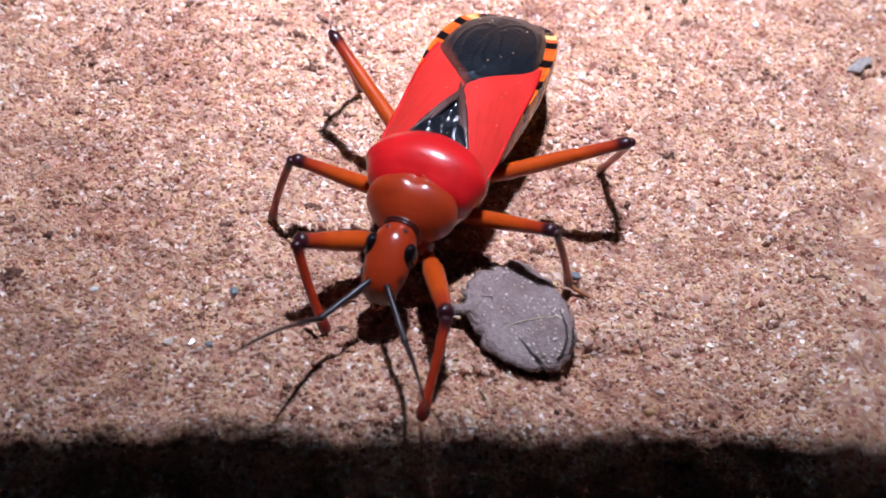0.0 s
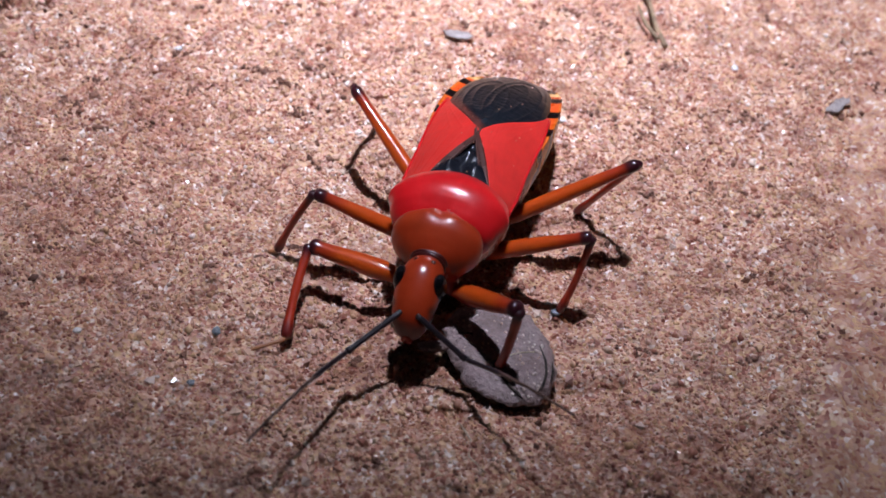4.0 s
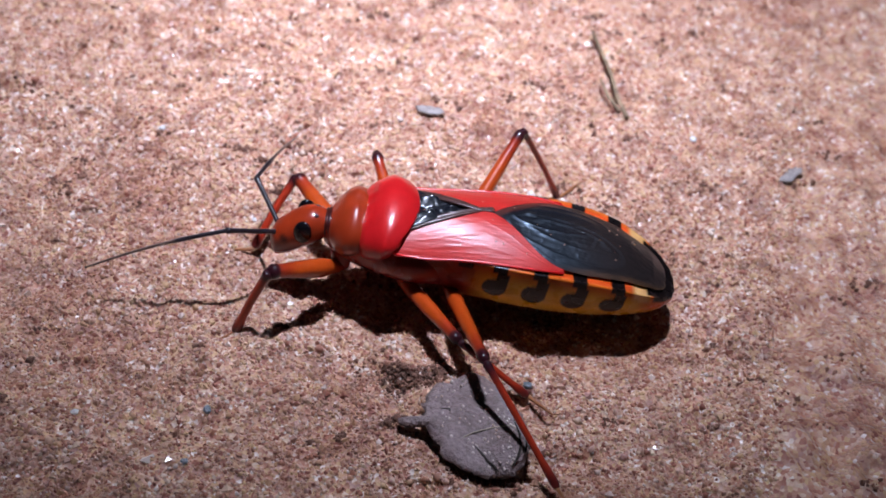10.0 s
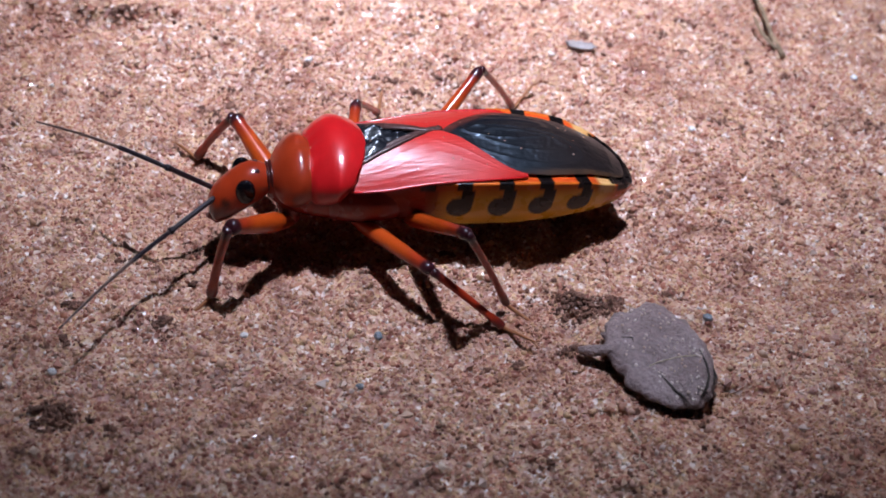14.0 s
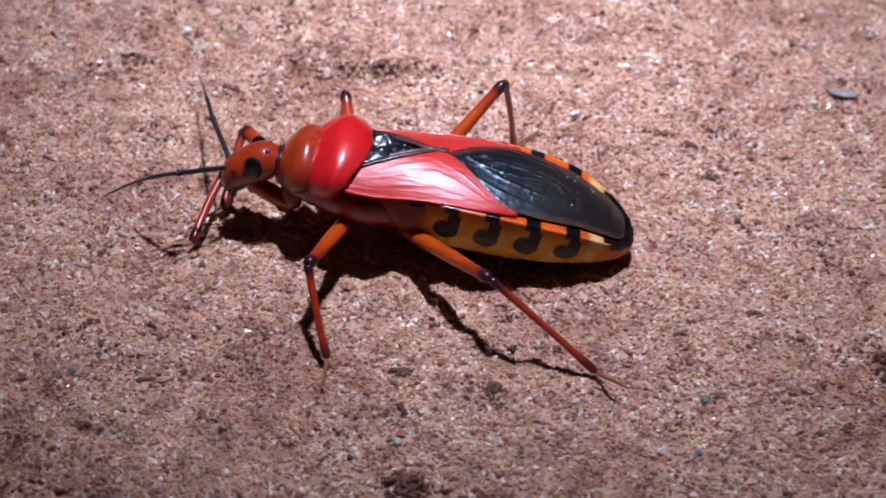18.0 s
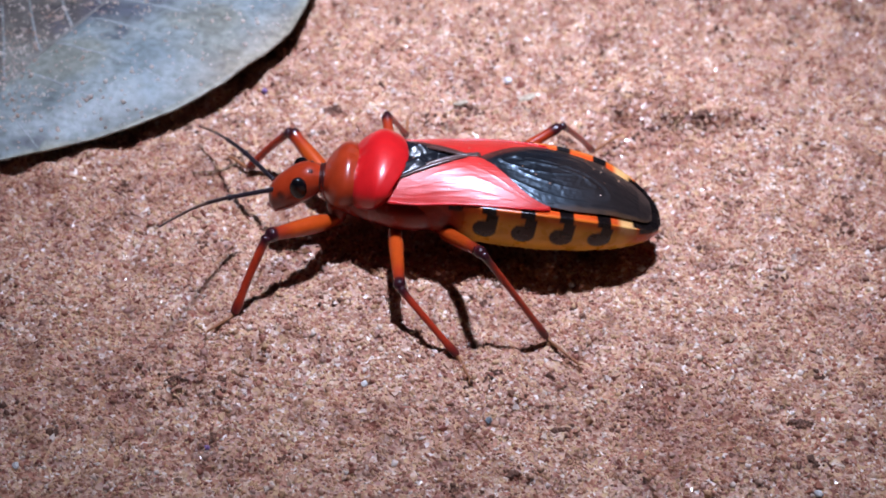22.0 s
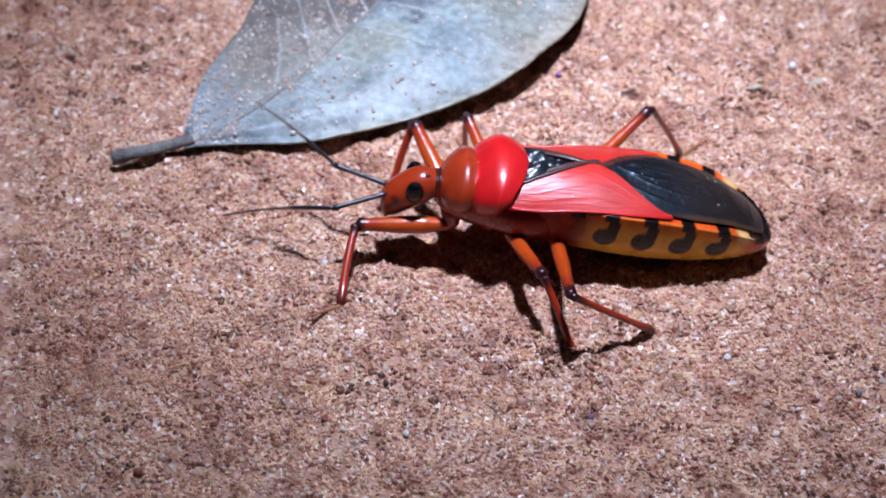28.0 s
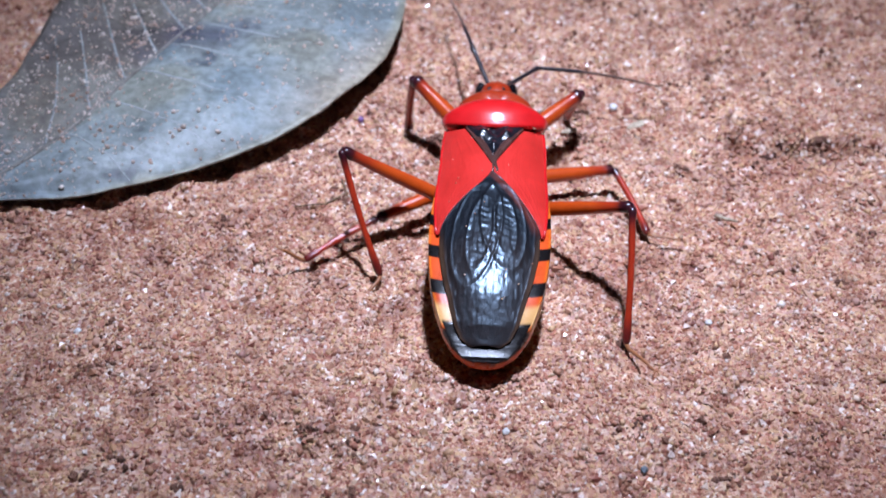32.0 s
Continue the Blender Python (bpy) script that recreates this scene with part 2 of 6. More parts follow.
def leaf_material():
    m, nt, b = material("dry_leaf_grey")
    at = coords(nt)
    n1 = node(nt, "ShaderNodeTexNoise", Scale=130.0, Detail=5.0, Roughness=0.6)
    n2 = node(nt, "ShaderNodeTexNoise", Scale=1800.0, Detail=4.0)
    n3 = node(nt, "ShaderNodeTexNoise", Scale=420.0, Detail=2.0)
    for n in (n1, n2, n3):
        nt.links.new(at, n.inputs["Vector"])
    a = nt.nodes.new("ShaderNodeAttribute")
    a.attribute_name = "pigment"
    tone = ramp(nt, n1.outputs["Fac"], (0.26, (0.58, 0.52, 0.44)), (0.42, (0.86, 0.88, 0.88)), (0.55, (1.05, 1.1, 1.12)), (0.68, (0.95, 0.90, 0.82)), (0.8, (0.75, 0.68, 0.6)))
    c = blend(nt, "MULTIPLY", 1.0, a.outputs["Color"], tone)
    spots = ramp(nt, n3.outputs["Fac"], (0.26, (0.25, 0.26, 0.34)), (0.34, (1.0, 1.0, 1.0)))
    d = ramp(nt, n2.outputs["Fac"], (0.3, (0.56, 0.54, 0.52)), (0.65, (1.12, 1.12, 1.12)))
    c2 = blend(nt, "MULTIPLY", 1.0, c, d)
    nt.links.new(blend(nt, "MULTIPLY", 0.8, c2, spots), b.inputs["Base Color"])
    b.inputs["Roughness"].default_value = 0.5
    bump(nt, b, n2.outputs["Fac"], 0.6, 0.00016)
    return m


LEAF = leaf_material()
LEAF_RIB = litter("leaf_midrib_grey_brown", (0.13, 0.11, 0.09), (0.32, 0.29, 0.26), 0.6, 1500.0)
LEAF_VEIN = litter("leaf_vein_pale", (0.25, 0.26, 0.25), (0.37, 0.385, 0.38), 0.6, 1500.0)
LEAF_SAND = litter("leaf_sand_pale", (0.42, 0.24, 0.17), (0.74, 0.64, 0.56), 0.45, 900.0, 0.3)
STALK = litter("leaf_stalk_dark", (0.05, 0.045, 0.045), (0.22, 0.19, 0.17), 0.7, 900.0)
BARK = litter("bark_chip_grey_brown", (0.175, 0.112, 0.100), (0.31, 0.225, 0.210), 0.5, 700.0, 0.8, 0.0003)
BARK_EDGE = litter("bark_crack_dark", (0.02, 0.014, 0.010), (0.05, 0.035, 0.025), 0.9)
STRAW = litter("straw_pale", (0.35, 0.26, 0.17), (0.55, 0.45, 0.33), 0.6, 2500.0)
TWIG = litter("twig_brown", (0.09, 0.055, 0.03), (0.33, 0.215, 0.12), 0.75, 1200.0)
FLAKE = litter("flake_blue_grey", (0.23, 0.18, 0.16), (0.33, 0.28, 0.26), 0.6, 900.0)
# soil darkened to paint the shade inside the hollows
HOLLOW_SHADE = litter("hollow_shade_soil", (0.045, 0.014, 0.009), (0.12, 0.043, 0.028), 0.9, 1200.0, 0.8)
CLOD = litter("soil_clod_dark", (0.10, 0.042, 0.028), (0.26, 0.115, 0.07), 0.9, 1200.0, 0.8)
PEBBLE = litter("pebble_blue_grey", (0.10, 0.12, 0.14), (0.24, 0.26, 0.28), 0.4, 1500.0)
QUARTZ = litter("quartz_white", (0.55, 0.52, 0.5), (0.85, 0.82, 0.8), 0.25, 1500.0, 0.3)
PURPLE = litter("grain_purple", (0.16, 0.07, 0.22), (0.30, 0.16, 0.36), 0.4, 1500.0)
TORCH_BODY = litter("torch_black_plastic", (0.01, 0.01, 0.01), (0.03, 0.03, 0.03), 0.5, 400.0)
LAMP, _nt, _b = material("torch_glow")
_b.inputs["Base Color"].default_value = (0, 0, 0, 1)
_b.inputs["Emission Color"].default_value = (0.85, 0.95, 1.25, 1)
_b.inputs["Emission Strength"].default_value = TORCH_RADIANCE

# ---- the ground: red sand, fine near the insect, one sheet to the horizon ----
_l = [Lattice(3, 16.0), Lattice(4, 5.0), Lattice(5, 2.1), Lattice(6, 1.0), Lattice(8, 7.0), Lattice(9, 0.55)]
HOLLOWS = ((-0.2, 79.1, 3.8, 0.95, 2.2), (4.4, 79.9, 0.95, 0.5, 1.2), (7.3, 94.2, 1.0, 0.6, 1.2), (9.9, 93.0, 0.9, 0.5, 1.1), (14.3, 95.3, 1.3, 0.8, 1.4), (16.6, 94.6, 1.4, 0.5, 1.2),
           (-5.7, 83.3, 0.48, 0.48, 1.0), (-2.7, 84.3, 0.42, 0.42, 1.0), (7.4, 84.2, 0.7, 0.4, 0.6), (-15.3, 84.5, 1.1, 0.5, 0.6), (-9.6, 84.0, 0.6, 0.4, 0.8), (4.7, 87.3, 0.8, 0.5, 0.6),
           (-1.9, 69.8, 0.9, 0.7, 0.45), (9.8, 81.2, 0.8, 0.4, 0.6), (24.3, 80.5, 0.9, 0.5, 0.6), (24.5, 75.5, 0.9, 0.45, 0.5), (24.4, 71.8, 0.8, 0.5, 0.4), (15.8, 84.7, 1.3, 0.5, 0.6), (11.1, 80.4, 0.8, 0.5, 0.5),
           (18.5, 88.4, 1.4, 0.5, 0.7), (20.2, 86.0, 1.0, 0.5, 0.6), (-6.2, 79.5, 0.7, 0.4, 0.5), (-15.0, 76.9, 1.4, 0.5, 0.45), (-19.7, 75.4, 0.7, 0.5, 0.5), (-21.3, 78.7, 0.6, 0.4, 0.5),
           (-59.7, 85.2, 0.8, 0.5, 0.9), (-62.5, 80.6, 1.6, 0.5, 0.7), (-65.6, 79.8, 0.8, 0.5, 0.9), (-51.2, 64.0, 0.8, 0.45, 0.5), (-58.6, 79.6, 0.8, 0.4, 0.5), (56.3, 66.2, 1.0, 0.6, 0.7), (-58.0, 62.0, 1.0, 0.6, 0.4))


def ground_height(x, y):
    """Height of the sand in millimetres."""
    x, y = np.asarray(x, float), np.asarray(y, float)
    h = 0.30 * _l[0](x, y) + 0.32 * _l[1](x, y) + 0.36 * _l[2](x, y) + 0.26 * _l[3](x, y) + 0.15 * _l[5](x, y)
    # small pits between the clumps of grains
    h = h - 0.7 * np.clip(_l[2](x * 1.3 + 57, y * 1.6) - 0.38, 0, 1) - 0.45 * np.clip(_l[3](x * 1.2 + 11, y * 1.5 + 5) - 0.4, 0, 1)
    # crumbly, broken crust away from the insect's smooth track
    crust = np.clip((y - 80 + 4 * _l[4](x, y)) / 10, 0, 1) * np.clip((30 - x) / 20, 0, 1)
    h = h + crust * (0.6 * np.abs(_l[2](x + 31, y)) + 0.3 * np.abs(_l[3](x, y + 13)) - 0.7 * np.clip(_l[4](x * 1.7, y * 2.6) - 0.35, 0, 1) - 1.4 * np.clip(_l[2](x * 0.9 + 9, y * 1.5) - 0.3, 0, 1))
    ragged = _l[3](x * 1.2 + 17, y * 1.2)
    for cx, cy, rx, ry, d in HOLLOWS:
        # broken edges, steep sides, a low rim of loose sand
        r2 = (((x - cx) / rx) ** 2 + ((y - cy) / ry) ** 2) * (1 + 0.55 * ragged)
        h = h - d / (1 + np.minimum(r2, 30.0) ** 3) + 0.12 * d * np.exp(-((np.sqrt(r2) - 1.7) ** 2) * 3)
    return h


def make_ground():
    xs = np.concatenate([[-60000, -4000, -400, -150, -100], np.arange(-84, 74.01, 0.3), [90, 150, 400, 4000, 60000]])
    ys = np.concatenate([[-60000, -4000, -400, -60, 0], np.arange(32, 108.01, 0.3), [200, 400, 4000, 60000]])
    gx, gy = np.meshgrid(xs, ys)
    near = (gx > -85) & (gx < 75) & (gy > 31) & (gy < 109)
    gz = np.where(near, ground_height(gx, gy), 0)
    n, mm = gx.shape
    me = bpy.data.meshes.new("ground")
    co = np.stack([gx, gy, gz], -1).reshape(-1, 3) * MM
    idx = np.arange(n * mm).reshape(n, mm)
    quads = np.stack([idx[:-1, :-1], idx[:-1, 1:], idx[1:, 1:], idx[1:, :-1]], -1).reshape(-1, 4)
    me.from_pydata(co.tolist(), [], quads.tolist())
    me.polygons.foreach_set("use_smooth", [True] * len(me.polygons))
    me.materials.append(SAND)
    return tagged(new("ground", me), "reddish brown sandy ground with shallow hollows", "ground", kind="structure")


make_ground()


def crystals(name, x, y, z, size, rs, label, mat=GRAIN):
    """Many faceted grains in one mesh: places and half-sizes in millimetres."""
    count = len(x)
    octa = np.array([[1, 0, 0], [0, 1, 0], [-1, 0, 0], [0, -1, 0], [0, 0, 1], [0, 0, -1]], float)
    faces = np.array([[0, 1, 4], [1, 2, 4], [2, 3, 4], [3, 0, 4], [1, 0, 5], [2, 1, 5], [3, 2, 5], [0, 3, 5]])
    v = octa[None] * rs.uniform(0.7, 1.3, (count, 6, 1)) + rs.uniform(-0.25, 0.25, (count, 6, 3))
    q = rs.normal(size=(count, 4))
    q /= np.linalg.norm(q, axis=1, keepdims=True)
    w, i, j, k = q.T
    rot = np.stack([1 - 2 * (j * j + k * k), 2 * (i * j - k * w), 2 * (i * k + j * w), 2 * (i * j + k * w), 1 - 2 * (i * i + k * k), 2 * (j * k - i * w),
                    2 * (i * k - j * w), 2 * (j * k + i * w), 1 - 2 * (i * i + j * j)], -1).reshape(-1, 3, 3)
    v = np.einsum("nab,nvb->nva", rot, v) * size[:, None, None] + np.stack([x, y, z], -1)[:, None]
    tri = (faces[None] + 6 * np.arange(count)[:, None, None]).reshape(-1, 3)
    me = bpy.data.meshes.new(name)
    me.vertices.add(count * 6)
    me.vertices.foreach_set("co", (v * MM).ravel())
    me.loops.add(len(tri) * 3)
    me.loops.foreach_set("vertex_index", tri.ravel().astype(np.int32))
    me.polygons.add(len(tri))
    me.polygons.foreach_set("loop_start", np.arange(0, len(tri) * 3, 3, dtype=np.int32))
    me.update(calc_edges=True)
    me.validate()
    me.polygons.foreach_set("use_smooth", np.repeat(rs.rand(count) < 0.55, 8))
    me.materials.append(mat)
    return tagged(new(name, me), label, "sand", kind="stuff")


def make_grains(count):
    """Loose sand grains of about a quarter of a millimetre, packed over the sheet."""
    rs = np.random.RandomState(11)
    x, y = rs.uniform(-76, 66, count), rs.uniform(37, 100, count)
    keep = np.abs(x + 4) < 43 + 0.28 * y
    # few loose grains in the deeper hollows, where dark crumbs stand in for shade
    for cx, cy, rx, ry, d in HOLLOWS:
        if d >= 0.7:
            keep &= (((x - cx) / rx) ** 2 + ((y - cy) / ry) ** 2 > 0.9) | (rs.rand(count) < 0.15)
    x, y = x[keep], y[keep]
    size = rs.lognormal(-2.12, 0.32, len(x)).clip(0.06, 0.30)
    z = ground_height(x, y) + size * rs.uniform(-0.55, 0.35, len(x))
    return crystals("sand_grains", x, y, z, size, rs, "loose reddish and glassy sand grains on the ground")


make_grains(275000)


def make_specks():
    """Dark red soil specks lying in loose clusters, most of them on the broken crust."""
    rs = np.random.RandomState(29)
    px, py = [], []
    for _ in range(520):
        x, y = rs.uniform(-72, 62), 98 - 60 * rs.rand() ** 1.7
        n, r = rs.randint(4, 16), rs.uniform(0.2, 0.65)
        px += list(x + rs.normal(size=n) * r * 1.5)
        py += list(y + rs.normal(size=n) * r * 0.7)
    x, y = np.array(px), np.array(py)
    size = rs.lognormal(-2.0, 0.3, len(x)).clip(0.08, 0.26)
    return crystals("soil_specks", x, y, ground_height(x, y) + size * 0.45, size, rs, "dark reddish brown specks of soil on the sand", CLOD)


make_specks()


# ---- the insect: red and black assassin bug, 24 mm long; its nose points along +y ----
bug = thing("assassin_bug", "glossy red, orange and black assassin bug walking on the sand", "insect", pose(0, 0, 0))


def oval(y, zc, w, up, down, n=40, power=2.2):
    """A closed cross-section at y: half-width w, heights up and down from zc, in millimetres."""
    out = []
    for j in range(n):
        a = 2 * math.pi * j / n
        c, s = math.cos(a), math.sin(a)
        x = w * math.copysign(abs(c) ** (2 / power), c)
        z = zc + (up if s > 0 else down) * math.copysign(abs(s) ** (2 / power), s)
        out.append(Vector((x, y, z)) * MM)
    return out


def loft(name, table, steps, mat, label="", power=2.2, shape=None, n=40):
    bm = bmesh.new()
    loops = []
    for i in range(steps + 1):
        y = table[0][0] + (table[-1][0] - table[0][0]) * i / steps
        zc, w, up, down = curve_at(table, y)
        row = oval(y, zc, max(w, 0.02), max(up, 0.02), max(down, 0.02), n, power)
        loops.append([shape(p) for p in row] if shape else row)
    rings(bm, loops)
    bmesh.ops.recalc_face_normals(bm, faces=bm.faces)
    return part(name, bm, mat, bug, label)


# thorax below, then the two lobes of the pronotum
loft("thorax", [(-3.2, 3.9, 2.2, 1.4, 1.3), (-1.5, 4.2, 2.75, 1.6, 1.9), (0.5, 4.4, 2.9, 1.6, 2.0), (2.6, 4.5, 2.2, 1.4, 1.8), (4.3, 4.6, 1.5, 1.2, 1.5), (5.0, 4.7, 0.9, 0.8, 0.9)], 24, THORAX,
     "dark red thorax underside")


def hump(p):
    x, y, z = p / MM
    # hind edge bows backwards over the shield; the shoulders stand out as blunt corners
    w = min(abs(x) / 3.2, 1.1)
    y = y + (1.25 * smooth(2.2, -0.3, y)) * w**2.0
    # furrow along the middle and the two dimples of the waist
    z = z - 0.20 * math.exp(-(x * x) / 0.10) * smooth(1.7, 2.8, y)
    z = z - 0.10 * math.exp(-((abs(x) - 0.9) ** 2) / 0.12 - (y - 2.5) ** 2 / 0.12)
    return Vector((x, y, z)) * MM


loft("pronotum_hind_lobe", [(-0.36, 6.25, 3.0, 0.82, 0.35), (-0.28, 6.2, 3.08, 1.0, 0.6), (0.0, 6.1, 3.18, 1.28, 0.95), (0.45, 5.98, 3.25, 1.62, 1.35), (1.0, 5.85, 3.23, 1.87, 1.65), (1.6, 5.74, 3.12, 1.92, 1.8), (2.15, 5.6, 2.94, 1.8, 1.85), (2.6, 5.48, 2.68, 1.56, 1.8), (2.85, 5.43, 2.35, 1.3, 1.6), (3.0, 5.4, 1.9, 1.0, 1.3)], 44, RED,
     "swollen glossy bright red hind lobe", 1.95, hump, 64)


def groove(p):
    x, y, z = p / MM
    z = z - 0.16 * math.exp(-(x * x) / 0.06) * smooth(4.1, 2.7, y)
    z = z + 0.06 * math.exp(-((abs(x) - 0.75) ** 2) / 0.2 - (y - 3.2) ** 2 / 0.3)
    # scalloped hind border
    y = y - 0.16 * math.cos(x * 2.6) * smooth(3.2, 2.5, y)
    return Vector((x, y, z)) * MM


loft("pronotum_fore_lobe", [(2.3, 5.5, 1.75, 1.0, 1.2), (2.55, 5.46, 2.0, 1.32, 1.4), (2.9, 5.38, 2.28, 1.6, 1.6), (3.35, 5.28, 2.42, 1.76, 1.68), (3.85, 5.15, 2.28, 1.66, 1.6), (4.3, 5.04, 1.86, 1.32, 1.35), (4.6, 4.99, 1.36, 0.98, 1.05), (4.78, 4.98, 0.95, 0.7, 0.85)], 34, FORE,
     "glossy orange-brown fore lobe", 2.05, groove, 56)
loft("collar", [(4.62, 5.0, 0.84, 0.66, 0.8), (4.72, 5.0, 1.0, 0.82, 0.9), (4.82, 5.0, 0.98, 0.8, 0.9), (4.88, 5.0, 0.86, 0.7, 0.8), (4.96, 5.0, 0.96, 0.8, 0.9), (5.08, 4.98, 0.8, 0.62, 0.75)], 20, OCELLUS, "dark shiny neck collar")

head = loft("head", [(4.75, 4.95, 0.6, 0.5, 0.6), (4.98, 4.93, 0.86, 0.74, 0.85), (5.4, 4.83, 1.04, 1.04, 1.12), (5.9, 4.7, 1.14, 1.2, 1.3), (6.4, 4.5, 1.17, 1.22, 1.42), (7.0, 4.14, 1.12, 1.18, 1.46), (7.5, 3.82, 1.02, 1.08, 1.34), (7.88, 3.58, 0.88, 0.92, 1.18), (8.08, 3.46, 0.66, 0.7, 0.9), (8.2, 3.42, 0.34, 0.4, 0.5)], 34, HEAD,
            "orange-brown elongated head", 2.0, None, 40)
pigment(head, lambda x, y, z: mix(mix((0.33, 0.030, 0.007), (0.15, 0.012, 0.006), smooth(4.2, 3.4, z)), (0.02, 0.008, 0.006), 0.8 * smooth(0.36, 0.14, math.hypot(y - 7.35, z - 4.2)) * smooth(0.3, 0.6, abs(x))))


def ball(name, centre, radii, mat, parent=bug, seg=20, label=""):
    bm = bmesh.new()
    bmesh.ops.create_uvsphere(bm, u_segments=seg, v_segments=seg // 2 + 2, radius=1)
    for v in bm.verts:
        v.co = Vector((centre[0] + v.co.x * radii[0], centre[1] + v.co.y * radii[1], centre[2] + v.co.z * radii[2])) * MM
    return part(name, bm, mat, parent, label)


for sx in (-1, 1):
    ball("eye", (sx * 1.0, 6.25, 4.86), (0.38, 0.55, 0.78), EYE, label="glossy black bulging eye")
    ball("ocellus", (sx * 0.42, 5.55, 5.72), (0.16, 0.18, 0.14), OCELLUS)
    ball("antenna_socket", (sx * 0.45, 7.8, 4.15), (0.2, 0.26, 0.2), HEAD)
    pigment(bpy.data.objects[[o.name for o in bug.children if o.name.startswith("antenna_socket")][-1]], lambda x, y, z: (0.03, 0.012, 0.01))
bm = bmesh.new()
tube(bm, [Vector(p) * MM for p in ((0, 7.85, 3.05), (0, 8.1, 2.65), (0, 7.85, 2.4), (0, 7.2, 2.55), (0, 6.0, 3.25), (0, 5.2, 3.7))], [r * MM for r in (0.24, 0.3, 0.28, 0.24, 0.18, 0.08)], 12)
part("rostrum", bm, THORAX, bug, "curved dark red piercing beak")

# abdomen with the banded rim and the yellow flanks
EDGE = [(-16.0, 0.6, 3.05, 2.5), (-15.8, 1.2, 3.2, 2.35), (-15.2, 1.85, 3.6, 2.05), (-14.2, 2.46, 4.2, 1.8), (-12.5, 3.02, 4.95, 1.6), (-10.5, 3.32, 5.45, 1.5), (-8.5, 3.42, 5.75, 1.5), (-6.5, 3.36, 5.9, 1.6), (-4.5, 3.2, 5.95, 1.8), (-2.5, 2.92, 5.85, 2.1), (-1.0, 2.5, 5.7, 2.5)]
BANDS = (-3.3, -5.3, -7.6, -9.9, -12.2)


def abdomen():
    bm = bmesh.new()
    loops = []
    for i in range(301):
        y = -16.0 + 15.0 * i / 300
        w, e, b = curve_at(EDGE, y)
        # plump segments
        b = b - 0.06 * abs(math.sin((y + 0.4) * math.pi / 2.3))
        row = []
        for j in range(144):
            a = 2 * math.pi * j / 144
            c, s = math.cos(a), math.sin(a)
            x = w * math.copysign(abs(c) ** (0.55 if s < 0 else 1.0), c)
            if s < 0:
                z = e - (e - b) * abs(s) ** 0.95
                x = x + math.copysign(0.08 * math.sin(math.pi * min(1, abs(s) / 0.85)) * smooth(-16, -14.5, y), c) * min(1, abs(c) * 2)
            else:
                z = e - 0.28 * s * smooth(-15.9, -14.6, y)
            row.append(Vector((x, y, z)) * MM)
        loops.append(row)
    rings(bm, loops)
    bmesh.ops.recalc_face_normals(bm, faces=bm.faces)
    ob = part("abdomen", bm, ABDOMEN, bug, "yellow and orange abdomen with black comma marks and a banded rim")

    def colour(x, y, z):
        w, e, b = curve_at(EDGE, y)
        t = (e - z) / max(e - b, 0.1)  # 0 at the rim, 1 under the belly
        rim, flank, red, black = (0.62, 0.075, 0.012), (0.74, 0.38, 0.036), (0.26, 0.022, 0.008), (0.006, 0.004, 0.004)
        back = abs(x) < 0.965 * w and t < 0.3  # the rim's upper face
        c = rim if back else mix(rim, flank, smooth(0.06, 0.16, t))
        c = mix(c, (0.60, 0.14, 0.012), 0 if back else 0.7 * smooth(0.3, 0.12, t))
        c = mix(c, (0.74, 0.42, 0.06), smooth(0.5, 0.85, t))
        # belly coloured darker to keep the shade under the insect deep
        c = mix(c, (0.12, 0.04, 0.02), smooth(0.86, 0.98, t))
        c = mix(c, red, smooth(-4.9, -3.0, y))
        c = mix(c, (0.62, 0.10, 0.012), smooth(-13.2, -14.6, y) * smooth(0.75, 0.45, t))
        c = mix(c, (0.70, 0.46, 0.17), 0.75 * smooth(0.75, 0.35, abs(y + 13.7)) * smooth(0.3, 0.16, t))
        c = mix(c, (0.60, 0.085, 0.012), smooth(-14.9, -15.3, y))
        dark = 0
        for k in BANDS:
            if t < 0.13 or back:
                dark = max(dark, smooth(0.47, 0.38, abs(y - k)))
            else:
                # a note-like mark: a stem behind, a round blot in front of its foot
                bar = smooth(0.40, 0.32, abs(y - (k - 0.22 + 0.4 * (t - 0.13)))) * smooth(0.52, 0.46, t)
                blob = smooth(0.74, 0.64, math.hypot(y - (k + 0.26), (t - 0.42) * 3.7))
                dark = max(dark, max(bar, blob) * (0.35 if k > -4 else 0.98))
        # black end of the back, above an orange lip
        if back:
            dark = max(dark, smooth(-13.95, -14.15, y))
        dark = max(dark, smooth(-14.35, -14.55, y) * smooth(0.24, 0.16, t))
        return mix(c, black, dark)

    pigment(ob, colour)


abdomen()

# wings folded flat over the back
WING_MID = [(-15.9, 3.2), (-15.4, 3.62), (-14.5, 4.35), (-13.0, 5.3), (-11.0, 6.05), (-9.0, 6.5), (-7.0, 6.85), (-5.0, 7.02), (-3.0, 7.12), (-1.0, 7.05), (0.9, 6.9)]
WING_OUT = [(-15.5, 0.35), (-15.3, 0.95), (-15.0, 1.4), (-14.3, 1.8), (-13.5, 2.05), (-12.0, 2.5), (-10.0, 2.86), (-8.0, 3.12), (-6.0, 3.2), (-3.0, 3.1), (-1.0, 3.1), (0.9, 3.0)]


def wing_top(x, y):
    mid, out = curve_at(WING_MID, y)[0], curve_at(WING_OUT, y)[0]
    w, e, b = curve_at(EDGE, min(y, -1.0))
    drop = max(mid - e + 0.02, 0.15)
    return mid - drop * min(1.15, abs(x) / max(out, 0.3)) ** 1.9


